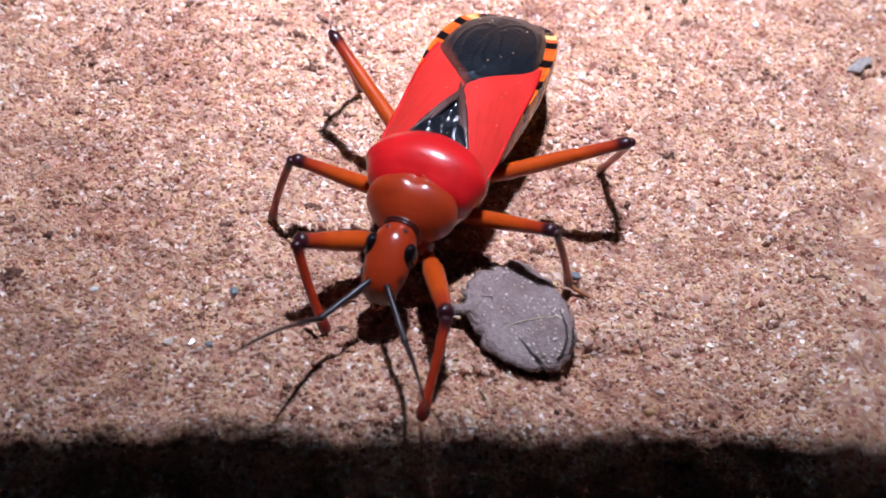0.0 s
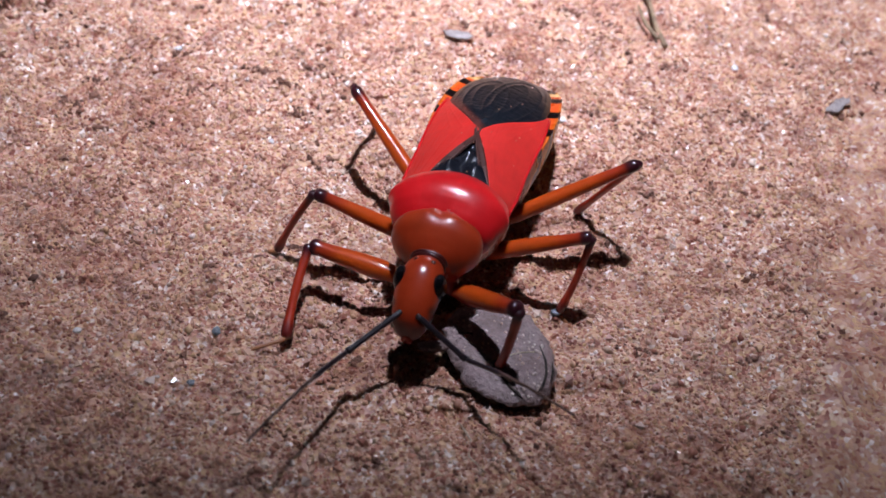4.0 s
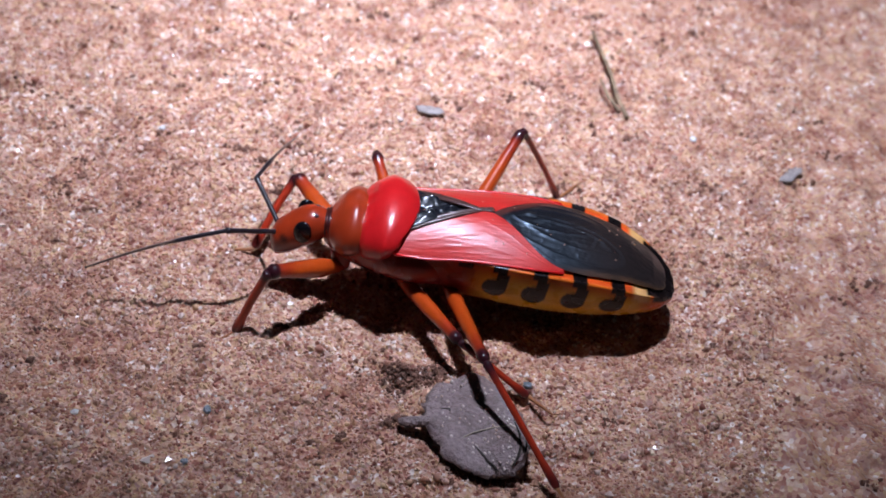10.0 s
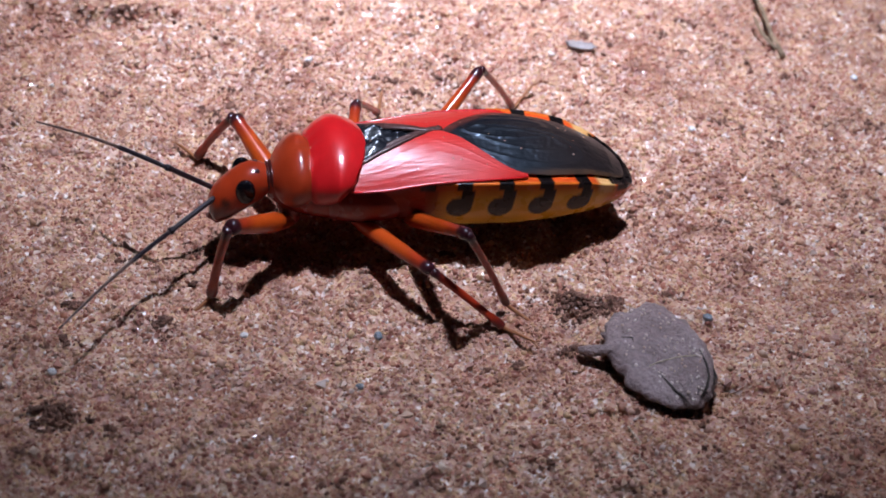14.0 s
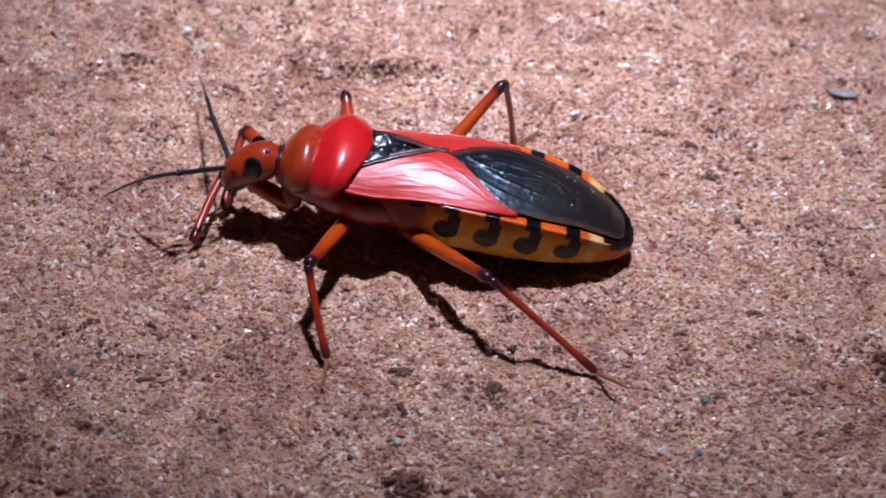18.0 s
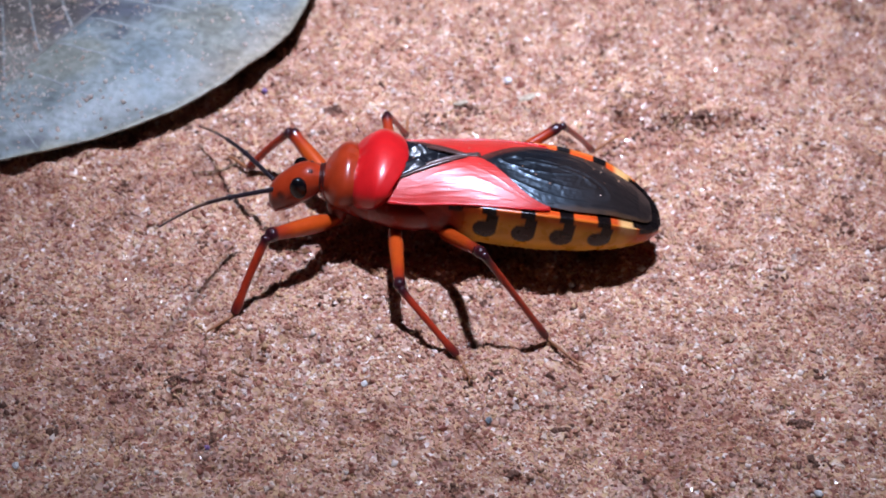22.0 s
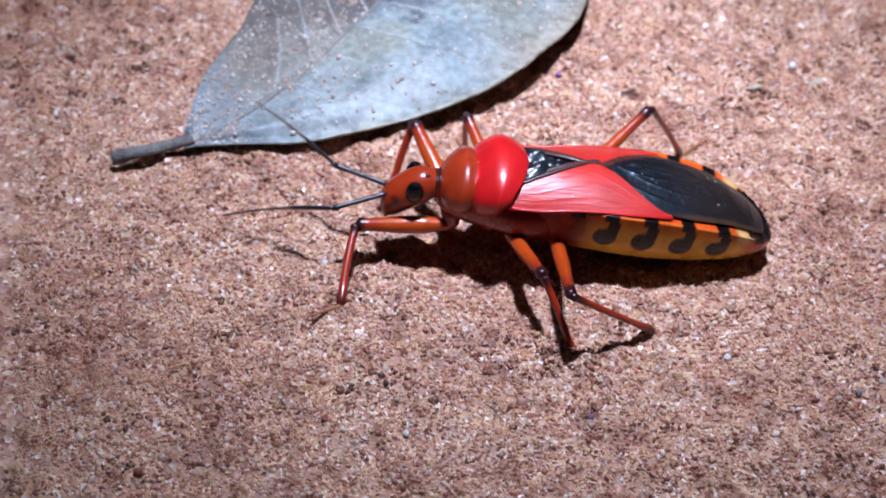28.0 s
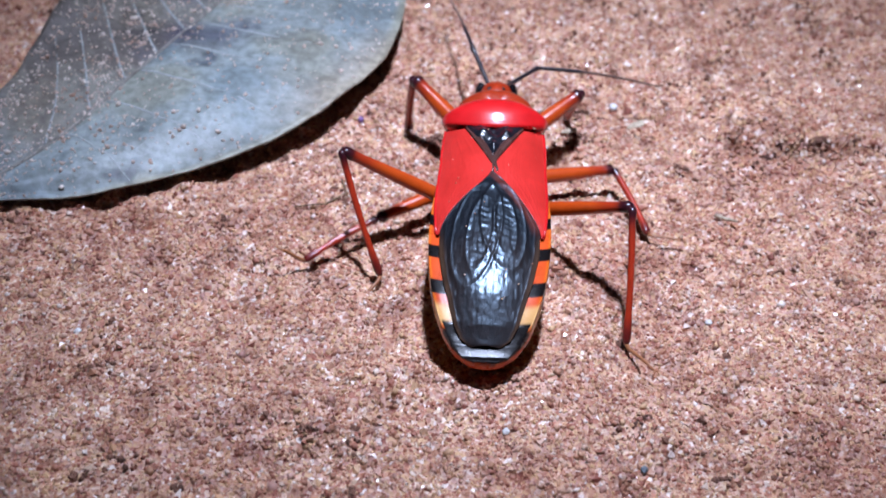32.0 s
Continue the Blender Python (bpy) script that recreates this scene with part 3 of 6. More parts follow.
def sheet(name, inner, outer, y0, y1, mat, lift=0.0, side=1, n=44, k=16, label="", ripple=0.0):
    """A thin curved shell between the lines inner(y) and outer(y)."""
    bm = bmesh.new()
    top, low = [], []
    for i in range(n + 1):
        y = y0 + (y1 - y0) * i / n
        a, b = inner(y), max(outer(y), inner(y) + 0.01)
        ra, rb = [], []
        for j in range(k + 1):
            x = a + (b - a) * j / k
            f = j / k
            z = wing_top(x, y) + lift + 0.010 * sum(math.exp(-(((f - c) / 0.03) ** 2)) for c in (0.3, 0.52, 0.75)) * smooth(0.3, -1.5, y) + ripple * math.sin(x * 7 + y * 1.3) * math.sin(math.pi * j / k)
            ra.append(Vector((side * x, y, z)) * MM)
            rb.append(Vector((side * x, y, z - 0.08)) * MM)
        top.append(ra)
        low.append(rb)
    loops = [r + q[::-1] for r, q in zip(top, low)]
    rings(bm, loops)
    bmesh.ops.recalc_face_normals(bm, faces=bm.faces)
    return part(name, bm, mat, bug, label)


# the left fore-wing laps over the right one
SEAMS = {-1: [(-8.9, 2.84), (-8.2, 2.68), (-7.4, 2.26), (-6.6, 1.62), (-6.0, 1.04), (-5.3, 0.45), (-4.5, 0.02)],
         1: [(-8.9, 2.86), (-8.2, 2.7), (-7.4, 2.24), (-6.3, 1.48), (-5.2, 0.62), (-4.5, 0.02)]}


def corium_inner(y, side):
    if y > -3.7:
        return 0.04 + 1.56 * (y + 3.7) / 3.7 if y < 0 else 1.6
    if y > -4.5:
        return 0.03 if side > 0 else -0.22 * smooth(-3.7, -4.0, y) * smooth(-4.5, -4.3, y)
    return curve_at(SEAMS[side], y)[0]


def wing_out(y):
    return curve_at(WING_OUT, y)[0]


for side in (-1, 1):
    sheet("corium", lambda y: corium_inner(y, side), wing_out, -8.9, 0.85, CORIUM, 0.06 if side > 0 else 0.09, side, 60, 64, "leathery red fore-wing with fine ridges")
    bm = bmesh.new()
    # a thin raised strip beside the shield, folded along its inner edge
    line = [(1.62, 0.2), (1.2, -0.8), (0.8, -1.75), (0.42, -2.7), (0.08, -3.6), (0.02 if side > 0 else -0.12, -4.0), (0.02 if side > 0 else -0.3, -4.6)]
    loops = []
    for i in range(37):
        y = 0.2 - 4.8 * i / 36
        x = curve_at([(-b, a) for a, b in line], -y)[0]
        wide = 0.36 * (0.35 + 0.65 * math.sin(math.pi * min(1, 0.12 + i / 40))) if i < 33 else 0.1
        z = wing_top(x, y) + 0.10
        loops.append([Vector((side * (x + a * wide), y - 0.12 * a, z + h)) * MM for a, h in ((-0.55, 0.0), (-0.35, 0.10), (-0.15, 0.05), (0.1, 0.03), (0.4, 0.07), (0.6, 0.05), (0.75, -0.02), (0.5, -0.12), (0.0, -0.14), (-0.45, -0.12))])
    rings(bm, loops)
    bmesh.ops.recalc_face_normals(bm, faces=bm.faces)
    part("clavus", bm, CLAVUS, bug, "thin shiny brown wing seam")
    bm = bmesh.new()
    tube(bm, [Vector((side * wing_out(y) * 0.995, y, wing_top(wing_out(y), y) + 0.07)) * MM for y in np.linspace(0.7, -8.8, 18)], [0.085 * MM] * 18, 8)
    part("wing_rim", bm, RED, bug)


def membrane_out(y, side):
    if y > -8.4:
        return curve_at(SEAMS[side], y)[0] + 0.05
    return min(wing_out(y) - 0.06, 2.8)


_wa, _wb = Lattice(41, 0.42), Lattice(42, 0.3)
CELLS = ((-0.75, -9.1, 1.35, 3.5, 0.10), (0.75, -8.6, 1.25, 3.0, -0.08), (-0.55, -9.2, 0.72, 2.5, 0.10), (0.85, -8.7, 0.62, 2.0, -0.08))
bm = bmesh.new()
top, low = [], []
for i in range(201):
    y = -15.35 + (15.35 - 4.5) * i / 200
    wl, wr = max(membrane_out(y, -1), 0.02), max(membrane_out(y, 1), 0.02)
    ra, rb = [], []
    for j in range(111):
        x = -wl + (wl + wr) * j / 110
        w = max(wl, wr)
        f = abs(x) / w
        # oval cells bounded by raised veins, crossed by fine puckers
        relief = 0.0
        for cx, cy, rx, ry, lean in CELLS:
            px, py = x - cx - lean * (y - cy), y - cy
            r = math.hypot(px / rx, py / ry)
            relief += 0.045 * math.exp(-(((r - 1) * rx / 0.09) ** 2))
            if r < 1:
                relief += 0.012 * float(_wb(px * 0.45 + cx * 9, py * 1.5 + 0.5 * px)) * smooth(1.0, 0.75, r)
        relief += 0.008 * float(_wa(x * 1.6 + 0.5 * math.sin(y), y * 2.2)) + 0.010 * float(_wb(x * 2.2, y * 0.6)) + 0.020 * math.exp(-(((f - 0.9) * w / 0.06) ** 2))
        z = wing_top(x, y) + 0.03 + relief * smooth(1.0, 0.9, f) * smooth(-15.2, -14.2, y)
        ra.append(Vector((x, y, z)) * MM)
        rb.append(Vector((x, y, z - 0.05)) * MM)
    top.append(ra)
    low.append(rb)
rings(bm, [r + q[::-1] for r, q in zip(top, low)])
bmesh.ops.recalc_face_normals(bm, faces=bm.faces)
membrane = part("wing_membrane", bm, MEMBRANE, bug, "glossy black wrinkled wing membrane with a brown rim")


def skin_colour(x, y, z):
    # black at its root, smoky brown where it is thin towards the tip and along the rims
    out = max(wing_out(y), 0.3)
    rim = 0.7 * smooth(0.8, 0.95, abs(x) / out) * smooth(-8.0, -10.0, y) + 0.16 * smooth(-7.6, -10.5, y + 0.5 * abs(x))
    c = mix((0.006, 0.006, 0.008), (0.085, 0.042, 0.020), min(rim, 1) * 0.85)
    seam = curve_at(SEAMS[1], min(max(y, -8.9), -4.5))[0]
    return mix(c, (0.10, 0.022, 0.014), smooth(0.55, 0.2, abs(x - seam + 0.2)) * smooth(-9.2, -8.0, y) * 0.85)


pigment(membrane, skin_colour)

# black scutellum with two swellings and a keel
bm = bmesh.new()
loops = []
for i in range(29):
    y = 0.35 - 4.2 * i / 28
    w = max(1.66 * min(1, (1 - (0.35 - y) / 4.2) * 1.06) ** 0.9, 0.03)
    row, under = [], []
    for j in range(25):
        x = -w + 2 * w * j / 24
        wart = float(_wb(x * 1.1, y * 1.1)) + 0.6 * float(_wa(x * 0.7 + 5, y * 0.7))
        z = 6.98 + 0.34 * math.exp(-((abs(x) - 0.72) ** 2) / 0.14 - (y + 0.85) ** 2 / 0.4) + 0.26 * math.exp(-(x * x) / 0.05 - (y + 2.3) ** 2 / 0.9) - 0.18 * math.exp(-(x * x) / 0.06 - (y + 0.9) ** 2 / 0.5) + 0.12 * wart * smooth(1.0, 0.7, abs(x) / w) - 0.10 * (x / 1.5) ** 2
        row.append(Vector((x, y, z)) * MM)
        under.append(Vector((x, y, 6.1)) * MM)
    loops.append(row + under[::-1])
rings(bm, loops)
bmesh.ops.recalc_face_normals(bm, faces=bm.faces)
part("scutellum", bm, SCUTELLUM, bug, "shiny black sculptured shield")

# a few sand specks cling to the back
bm = bmesh.new()
_rs = random.Random(14)
for _ in range(26):
    y = _rs.uniform(-13.5, 1.5 - 2.0)
    x = _rs.uniform(-0.92, 0.92) * wing_out(y)
    q = _rs.uniform(0.03, 0.065)
    bmesh.ops.create_icosphere(bm, subdivisions=1, radius=1, matrix=Matrix.Translation(Vector((x, y, wing_top(x, y) + 0.09)) * MM) @ Matrix.Diagonal((q * MM, q * 1.2 * MM, q * 0.7 * MM, 1)))
for _ in range(16):
    a = _rs.uniform(-1.1, 1.1)
    q = _rs.uniform(0.03, 0.055)
    bmesh.ops.create_icosphere(bm, subdivisions=1, radius=1, matrix=Matrix.Translation(Vector((2.9 * math.sin(a), _rs.uniform(-0.1, 0.15) + 0.3 * abs(math.sin(a)), 6.05 + 0.95 * math.cos(a))) * MM) @ Matrix.Diagonal((q * 1.4 * MM, q * MM, q * MM, 1)))
# pale grains along the groove also stand in for small white highlights
for _ in range(9):
    a = _rs.uniform(-1.0, 1.0)
    q = _rs.uniform(0.03, 0.05)
    bmesh.ops.create_icosphere(bm, subdivisions=1, radius=1, matrix=Matrix.Translation(Vector((2.2 * math.sin(a), 2.62, 5.3 + 1.62 * math.cos(a))) * MM) @ Matrix.Diagonal((q * MM, q * MM, q * MM, 1)))
tagged(part("clinging_sand", bm, GRAIN, bug, "pale sand specks on the back, some standing in for glints"), kind="stuff")

# ---- legs: thigh, shin with the thin foot; each turns at its hip and knee ----
SPECS = {"fore": ((1.15, 3.8, 2.7), 5.8, 5.2, 0.56), "mid": ((1.25, 0.4, 2.5), 6.8, 5.2, 0.46), "hind": ((1.6, -2.5, 2.5), 8.8, 7.8, 0.44)}
LEGS = {}


def leg(side, which):
    (hx, hy, hz), thigh, shin, fat = SPECS[which]
    s = -1 if side == "left" else 1
    hip = Vector((s * hx, hy, hz))
    bm = bmesh.new()
    tube(bm, [Vector(p) * MM for p in ((s * hx * 0.45, hy + 0.15, hz + 1.3), (s * hx * 0.8, hy + 0.1, hz + 0.55), hip, hip + Vector((s * 0.15, 0, -0.1)))], [r * MM for r in (0.75, 0.62, 0.42, 0.25)], 14)
    part("coxa", bm, THORAX, bug)
    table = [(0.0, 0.28), (0.05, 0.36), (0.16, 0.44), (0.3, fat), (0.55, fat * 0.93), (0.78, fat * 0.78), (0.88, fat * 0.72), (0.94, fat * 0.82), (0.985, fat * 0.7), (1.0, fat * 0.4)]
    bm = bmesh.new()
    steps = 40
    tube(bm, [Vector((0, 0, thigh * i / steps)) * MM for i in range(steps + 1)], [curve_at(table, i / steps)[0] * MM for i in range(steps + 1)], 16)
    femur = part("femur", bm, LEG, bug, "orange thigh with a dark purple knee")
    femur.location = hip * MM
    orange, dark = (0.46, 0.058, 0.006), (0.035, 0.006, 0.010)

    def thigh_colour(x, y, z):
        u = z / thigh
        c = mix((0.28, 0.03, 0.01), orange, smooth(0.0, 0.16, u))
        c = mix(c, (0.36, 0.032, 0.008), smooth(0.66, 0.84, u))
        return mix(c, dark, smooth(0.86, 0.92, u) * (1 - 0.6 * smooth(0.12, 0.05, abs(u - 0.9) * 4)))

    pigment(femur, thigh_colour)
    # shin, then the jointed foot that bends flat on the ground
    bm = bmesh.new()
    r = fat * 0.56
    tshape = [(0.0, r * 0.7), (0.03, r * 1.05), (0.08, r * 0.85), (0.3, r * 0.8), (0.75, r * 0.78), (0.9, r * 1.0), (0.97, r * 0.95), (1.0, r * 0.5)]
    pts = [Vector((0.12 * math.sin(math.pi * i / steps), 0, shin * i / steps)) * MM for i in range(steps + 1)]
    tube(bm, pts, [curve_at(tshape, i / steps)[0] * MM for i in range(steps + 1)], 12, 0)
    reach = 1.7 if which != "hind" else 2.2
    foot = [(0, 0, shin - 0.05), (0.25, 0, shin + 0.22), (0.7 * reach * 0.6, 0, shin + 0.5), (reach * 0.75, 0, shin + 0.85), (reach, 0, shin + 1.2)]
    tube(bm, [Vector(p) * MM for p in foot], [q * MM for q in (0.14, 0.12, 0.105, 0.095, 0.06)], 8, 1)
    for cl in (-1, 1):
        tube(bm, [Vector(p) * MM for p in ((reach, 0, shin + 1.2), (reach + 0.15, cl * 0.13, shin + 1.28), (reach + 0.22, cl * 0.22, shin + 1.45))], [q * MM for q in (0.05, 0.04, 0.015)], 6, 1)
    tibia = part("tibia", bm, [LEG, TARSUS], femur, "dark red shin with a thin brown foot")
    tibia.location = Vector((0, 0, thigh)) * MM

    def shin_colour(x, y, z):
        u = z / shin
        c = mix(dark, (0.36, 0.028, 0.009), smooth(0.04, 0.22, u))
        c = mix(c, (0.12, 0.012, 0.01), smooth(0.75, 0.95, u))
        return c

    pigment(tibia, shin_colour)
    LEGS[side + "_" + which] = (femur, tibia, hip, thigh, shin)


for _side in ("left", "right"):
    for _which in ("fore", "mid", "hind"):
        leg(_side, _which)

# ---- antennae: a stout first joint and a long hair-thin whip ----
ANTENNAE = {}
for _side, _s in (("left", -1), ("right", 1)):
    bm = bmesh.new()
    tube(bm, [Vector((0, 0, 3.3 * i / 16)) * MM for i in range(17)], [(0.15 + 0.035 * (i > 14)) * MM for i in range(17)], 10)
    scape = part("antenna", bm, ANTENNA, bug, "black first antenna joint")
    scape.location = Vector((_s * 0.45, 7.9, 4.2)) * MM
    pigment(scape, lambda x, y, z: (0.018, 0.012, 0.016))
    bm = bmesh.new()
    tube(bm, [Vector((0.25 * math.sin(math.pi * i / 24), 0, 8.5 * i / 24)) * MM for i in range(25)], [(0.13 if i < 9 else 0.10 - 0.045 * (i - 9) / 15) * MM for i in range(25)], 8)
    whip = part("flagellum", bm, ANTENNA, scape, "brown tapering antenna whip")
    whip.location = (0, 0, 3.3 * MM)
    pigment(whip, lambda x, y, z: mix((0.02, 0.014, 0.018), (0.12, 0.07, 0.055), smooth(2.9, 3.2, z)))
    ANTENNAE[_side] = (scape, whip)


# ---- the big dry leaf ----
def rest(x, y, z=0.0):
    return float(ground_height(x, y)) + z


def big_leaf():
    base = thing("dry_leaf", "large grey-brown dry leaf with pale veins and sand on it", "leaf", pose(-0.0547, 0.0683, 0))
    axis = [(0.0, 0.0, 0.0), (0.18, 7.0, 7.1), (0.38, 11.9, 16.1), (0.62, 15.7, 26.7), (1.0, 18.5, 42.0)]
    right = [(0.0, 0.15), (0.04, 1.15), (0.1, 4.1), (0.2, 9.1), (0.3, 12.1), (0.4, 13.4), (0.5, 13.2), (0.65, 11.2), (0.8, 7.5), (0.92, 3.2), (1.0, 0.1)]
    left = [(0.0, 0.15), (0.04, 2.3), (0.08, 4.7), (0.12, 6.0), (0.2, 7.3), (0.3, 8.3), (0.4, 9.3), (0.5, 9.9), (0.65, 9.2), (0.8, 6.2), (0.92, 2.8), (1.0, 0.1)]
    wave = Lattice(21, 6.0)
    fine = Lattice(22, 1.6)

    def spot(u, v):
        """A point of the blade: u along the midrib, v from -1 (left edge) to 1 (right edge)."""
        p, q = curve_at(axis, u), curve_at(axis, min(u + 0.01, 1.0))
        o = curve_at(axis, max(u - 0.01, 0.0))
        d = Vector((q[0] - o[0], q[1] - o[1], 0)).normalized()
        nrm = Vector((d.y, -d.x, 0))
        w = curve_at(right if v > 0 else left, u)[0] * (1 + 0.015 * float(wave(u * 40, v)))
        # side veins sweep forwards
        s = abs(v) * w
        xy = Vector((p[0], p[1], 0)) + nrm * (v * w) + d * (0.22 * s * (1 - u))
        k = 0.5 + 0.5 * math.cos((u * 15 - abs(v) * 0.8) * 2 * math.pi)
        z = 0.9 + 2.2 * smooth(0, 0.35, u) + 0.5 * math.sin(u * 3) + 0.9 * abs(v) ** 1.6 * (0.25 if v > 0 else 0.9) - 1.3 * smooth(0.5, 1.0, v) * (1 - 0.4 * u)
        z += 0.35 * float(wave(xy.x, xy.y)) + 0.06 * float(fine(xy.x, xy.y)) - 0.10 * k**12 * smooth(0.0, 0.15, abs(v)) - 0.22 * math.exp(-((v * w) ** 2) / 0.5)
        return Vector((xy.x, xy.y, max(z, 0.7)))

    nu, nv = 120, 64
    bm = bmesh.new()
    top = [[spot(i / nu, -1 + 2 * j / nv) for j in range(nv + 1)] for i in range(nu + 1)]
    rings(bm, [[p * MM for p in row] + [(p - Vector((0, 0, 0.14))) * MM for p in row[::-1]] for row in top])
    bmesh.ops.recalc_face_normals(bm, faces=bm.faces)
    blade = part("blade", bm, LEAF, base, "grey leathery blade with brownish stains")

    # one half is brown-grey and stained, the other paler and bluer; a thin tan border
    patch, speck = Lattice(23, 4.5), Lattice(24, 1.3)
    values = []
    for i in range(nu + 1):
        row = [(top[i][j], -1 + 2 * j / nv) for j in range(nv + 1)]
        for p, v in row + row[::-1]:
            u, a, b = i / nu, float(patch(p.x, p.y)), float(speck(p.x, p.y))
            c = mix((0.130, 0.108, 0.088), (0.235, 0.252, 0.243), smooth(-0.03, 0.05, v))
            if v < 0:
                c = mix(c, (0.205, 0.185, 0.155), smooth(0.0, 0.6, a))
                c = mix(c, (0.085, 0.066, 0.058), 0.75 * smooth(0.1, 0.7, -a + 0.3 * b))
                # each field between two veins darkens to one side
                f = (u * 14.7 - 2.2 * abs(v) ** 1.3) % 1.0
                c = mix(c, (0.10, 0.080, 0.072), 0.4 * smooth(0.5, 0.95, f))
            else:
                c = mix(c, (0.25, 0.245, 0.20), 0.8 * smooth(0.05, 0.6, a + 0.3 * b))
                c = mix(c, (0.155, 0.180, 0.185), 0.8 * smooth(0.1, 0.6, -a + 0.4 * b))
                c = mix(c, (0.33, 0.29, 0.20), 0.7 * smooth(0.93, 0.99, v))
                c = mix(c, (0.34, 0.26, 0.185), 0.6 * smooth(0.75, 0.95, v) * smooth(0.25, 0.35, u) * smooth(0.55, 0.45, u))
            c = mix(c, (0.22, 0.26, 0.29), 0.8 * smooth(0.16, 0.02, u))
            for sx, sy, r, w in ((12.4, 16.6, 1.3, 0.8), (14.6, 16.4, 1.6, 0.65), (16.5, 18.2, 1.2, 0.45), (10.0, 13.8, 0.8, 0.4), (12.0, 22.0, 1.5, 0.6)):
                c = mix(c, (0.05, 0.045, 0.085), w * math.exp(-((p.x - sx) ** 2 + (p.y - sy) ** 2) / r**2))
            values += [*c, 1.0]
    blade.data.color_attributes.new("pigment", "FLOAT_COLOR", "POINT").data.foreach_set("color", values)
    bm = bmesh.new()
    tube(bm, [(spot(u, 0) + Vector((0, 0, 0.03))) * MM for u in np.linspace(0.0, 0.97, 60)], [(0.13 - 0.07 * i / 59) * MM for i in range(60)], 8)
    part("midrib", bm, LEAF_RIB, base, "grey-brown midrib")
    for k in range(2, 13):
        for sgn in (-1, 1):
            u0 = 0.0 + k * 0.068 + (0.025 if sgn > 0 else 0)
            if u0 > 0.88:
                continue
            pts = []
            for i in range(13):
                v = sgn * (0.02 + 0.93 * i / 12)
                pts.append((spot(min(u0 + (0.16 if sgn < 0 else -0.012) * abs(v) ** 1.3, 0.99), v) + Vector((0, 0, -0.07))) * MM)
            bm = bmesh.new()
            tube(bm, pts, [(0.125 - 0.065 * i / 12) * MM for i in range(13)], 8)
            part("vein", bm, LEAF_VEIN, base)
    bm = bmesh.new()
    rs = random.Random(5)
    pts = [(0.4, 0.5, 1.0), (-0.6, 0.0, 0.9), (-1.7, -0.45, 0.75), (-2.9, -0.9, 0.65), (-3.8, -1.25, 0.6), (-4.5, -1.6, 0.6)]
    tube(bm, [Vector(p) * MM for p in pts], [r * MM for r in (0.42, 0.36, 0.4, 0.34, 0.5, 0.46)], 14)
    for v in bm.verts:
        v.co += Vector([rs.uniform(-0.12, 0.12) * MM for _ in range(3)])
    part("stalk", bm, STALK, base, "dark crusted leaf stalk")
    return base, spot


LEAF_THING, leaf_spot = big_leaf()


# ---- lumps, chips and splinters lying on the sand ----
def lump(name, label, category, x, y, size, mat, seed, flat=0.6, rough=0.28, group="", sink=0.25, levels=3):
    """An uneven stone or clod of the given half-size in millimetres."""
    ob = thing(name, label, category, pose(x * MM, y * MM, (rest(x, y) + size * flat * (1 - sink)) * MM, 0, 0, (seed * 47) % 360), group)
    bm = bmesh.new()
    bmesh.ops.create_icosphere(bm, subdivisions=levels, radius=1)
    off = Vector((seed * 3.7, seed * 1.3, 0))
    for v in bm.verts:
        d = 1 + rough * noise.noise(v.co * 1.4 + off) + rough * 0.6 * noise.noise(v.co * 3.3 + off) + rough * 0.3 * noise.noise(v.co * 8 + off)
        v.co = Vector((v.co.x * d * 1.15, v.co.y * d * 0.9, v.co.z * d * flat)) * size * MM
    me = bpy.data.meshes.new(name)
    bm.to_mesh(me)
    bm.free()
    me.polygons.foreach_set("use_smooth", [True] * len(me.polygons))
    me.materials.append(mat)
    body = new("stone" if "pebble" in name or "grain" in name else "body", me)
    body.parent = ob
    return ob


